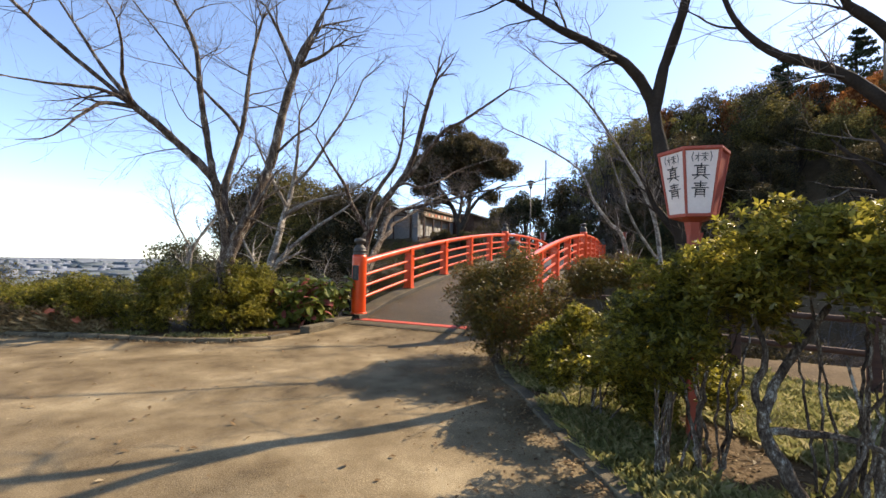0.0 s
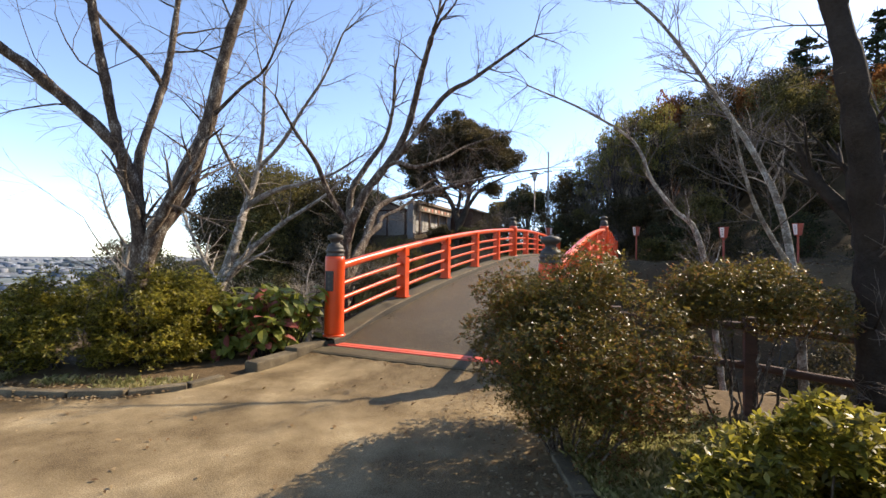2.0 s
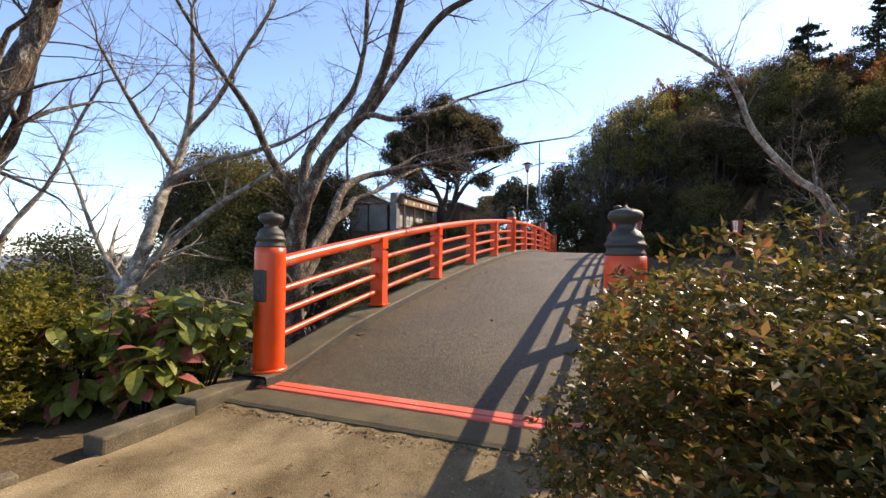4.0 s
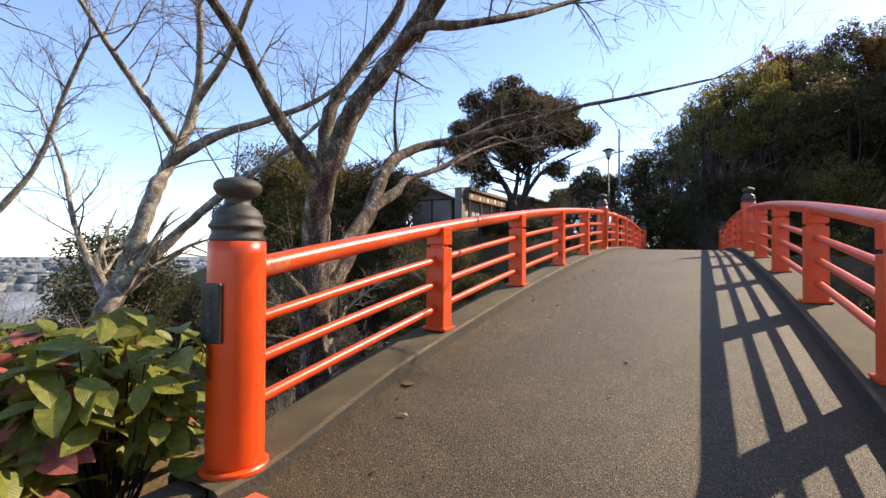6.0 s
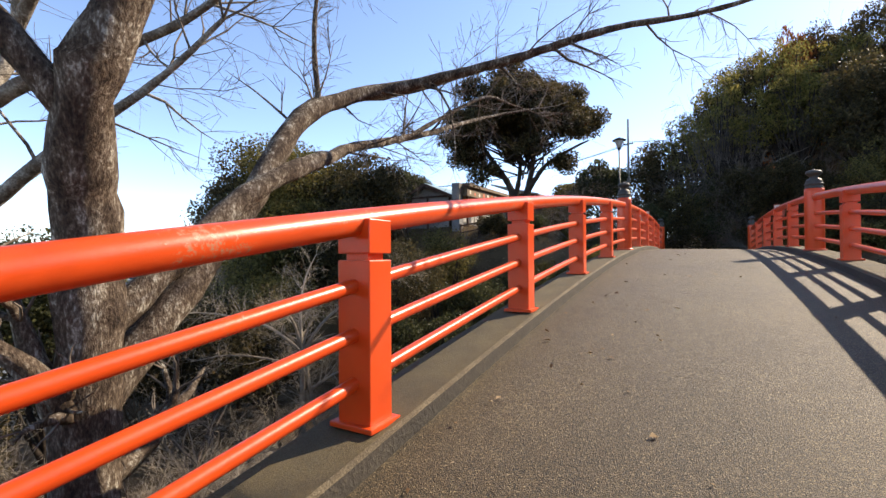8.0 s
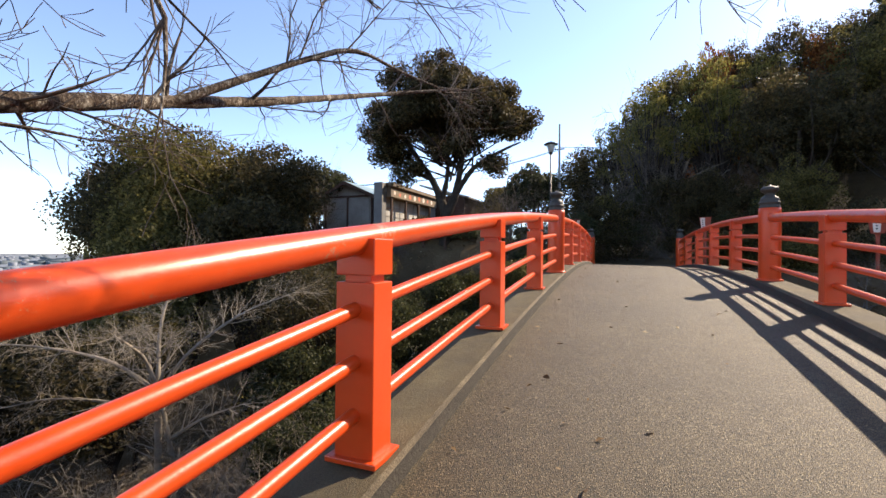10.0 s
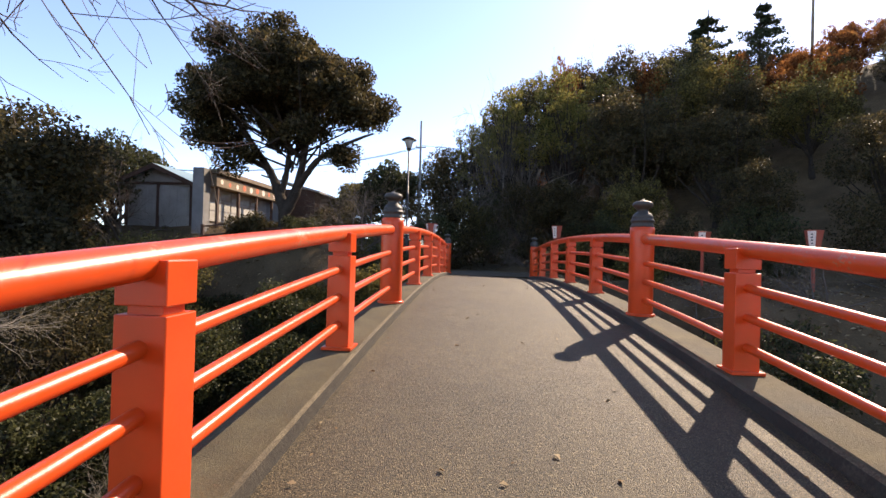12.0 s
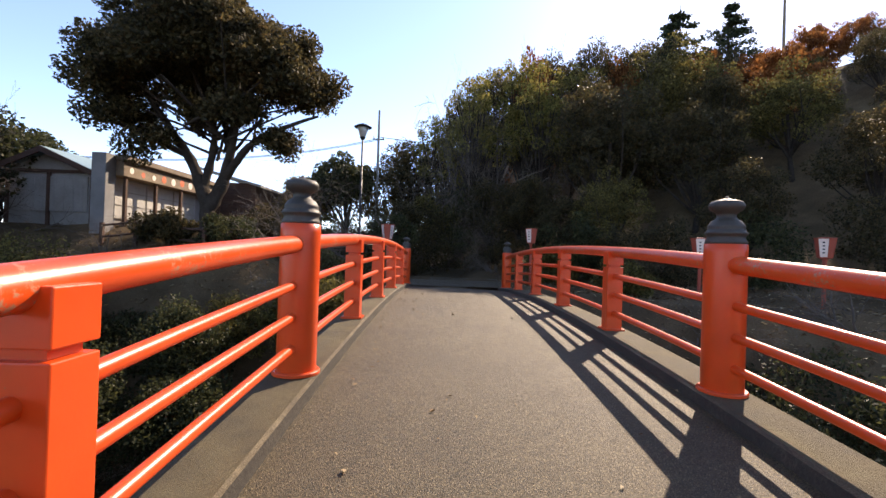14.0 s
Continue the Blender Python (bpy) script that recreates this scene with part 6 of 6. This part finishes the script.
blades("straw_heap", rng, pile, 0.22, 0.004, STRAW, "heap of dry straw and cut stalks beside the hedge", "straw", 1.6)
for k, (x, y, z, rz, s) in enumerate(((-6.0, -4.15, 0.12, 20, 1.0), (-5.4, -3.95, 0.0, -30, 0.6), (-8.3, -4.75, 0.1, 10, 0.7))):
    bm = bmesh.new()
    strip(bm, [[(u * 0.5 * s, v * 0.16 * s, 0.05 * math.sin(7 * u + 3 * v + k) + 0.03 * math.sin(11 * v)) for u in np.linspace(-0.5, 0.5, 9)] for v in np.linspace(-0.5, 0.5, 5)])
    ob = part("plastic_scrap", bm, ORANGE_SHEET, None, "", True)
    ob.matrix_world = pose(x, y, z + 0.05, 25, 0, rz)
    mod = ob.modifiers.new("thick", "SOLIDIFY")
    mod.thickness = 0.004
    tagged(ob, "crumpled orange plastic scrap lying in the straw", "litter", "orange scraps in the straw")


def litter(name, rng, pts, size, label):
    n = len(pts)
    a = rng.uniform(0, 2 * math.pi, n)
    d = np.stack([np.cos(a), np.sin(a), rng.normal(0, 0.25, n)], -1)
    s = np.stack([-np.sin(a), np.cos(a), rng.normal(0, 0.25, n)], -1)
    ln = size * rng.uniform(0.5, 1.4, n)[:, None]
    up = np.array([0, 0, 1.0]) * ln * rng.uniform(0.05, 0.3, n)[:, None]
    v = np.stack([pts - d * ln * 0.5, pts + s * ln * 0.28 + up, pts + d * ln * 0.5, pts - s * ln * 0.28 + up * 0.6], 1).reshape(-1, 3)
    return tagged(raw(name, v, np.arange(4 * n).reshape(n, 4), DEAD_LEAF), label, "fallen leaves", kind="stuff")


n = 420
y = rng.uniform(-8.5, -0.4, n)
pts = np.stack([rng.uniform(-5, 4, n), y, np.zeros(n)], -1)
pts = pts[(pts[:, 0] > np.interp(pts[:, 1], ly, lx)) & (pts[:, 0] < np.interp(pts[:, 1], ry_, rx_))]
pts[:, 2] = [sandy_z(q) + 0.012 for q in pts[:, 1]]
litter("fallen_leaves", rng, pts, 0.05, "scattered dry fallen leaves on the sandy forecourt")
n = 5200
y = rng.uniform(-8.5, -0.6, n)
pts = np.stack([np.interp(y, ry_, rx_) + 0.35 - 1.1 * np.abs(rng.normal(0, 0.55, n)) + 0.0 * y, y, np.array([sandy_z(q) + 0.02 for q in y])], -1)
litter("fallen_leaves", rng, pts, 0.035, "drift of small brown fallen leaves along the kerb")
pts = right_bed(rng, 9000) + np.array([0, 0, 0.02])
litter("fallen_leaves", rng, pts, 0.045, "brown fallen leaves under the azalea bushes")
n = 2600
k = rng.uniform(-8, -2.0, n)
pts = np.stack([k, np.interp(k, lx[:9], ly[:9]) + rng.uniform(-0.2, 0.5, n), np.full(n, -0.2)], -1)
litter("fallen_leaves", rng, pts, 0.04, "brown fallen leaves along the hedge bed")
n = 150
y = rng.uniform(0.2, 20, n)
side = rng.random(n)
x = np.where(side < 0.6, -1.55 + np.abs(rng.normal(0, 0.35, n)), rng.uniform(-1.4, 1.6, n))
pts = np.stack([x, y, np.array([road_z(q) + fall(p) + 0.02 for p, q in zip(x, y)])], -1)
litter("fallen_leaves", rng, pts, 0.045, "few dry fallen leaves on the bridge deck")
n = 30000
pts = np.stack([rng.uniform(-14, 14, n), rng.uniform(0.5, 32, n), np.zeros(n)], -1)
pts = pts[(np.abs(pts[:, 0]) > 2.4)]
pts[:, 2] = ground_z(pts[:, 0], pts[:, 1]) + 0.03
litter("fallen_leaves", rng, pts, 0.12, "thick brown leaf litter on the gully slopes")
n = 420
pts = np.stack([rng.uniform(-1.75, 1.75, n), -0.7 - 0.07 * np.abs(rng.normal(0, 1, n)), np.full(n, -0.128)], -1)
pts[:, 2] = [sandy_z(q) + 0.012 for q in pts[:, 1]]
litter("fallen_leaves", rng, pts, 0.032, "line of dry leaves caught before the threshold")
hole = thing("drain", "small round deck drain clogged with dead leaves", "drain", at=(-1.49, 1.38, road_z(1.38) + 0.004))
part("ring", lathe(bmesh.new(), [(0.04, 0.0), (0.052, 0.0), (0.054, 0.004), (0.04, 0.005)], 20), CONCRETE, hole)
# dark disc laid where the open hole would be in shade
part("dark_disc", lathe(bmesh.new(), [(0.041, -0.004), (0.041, 0.002), (0.01, 0.003)], 16), PLAQUE, hole, "dark disc standing in for the shaded hole")
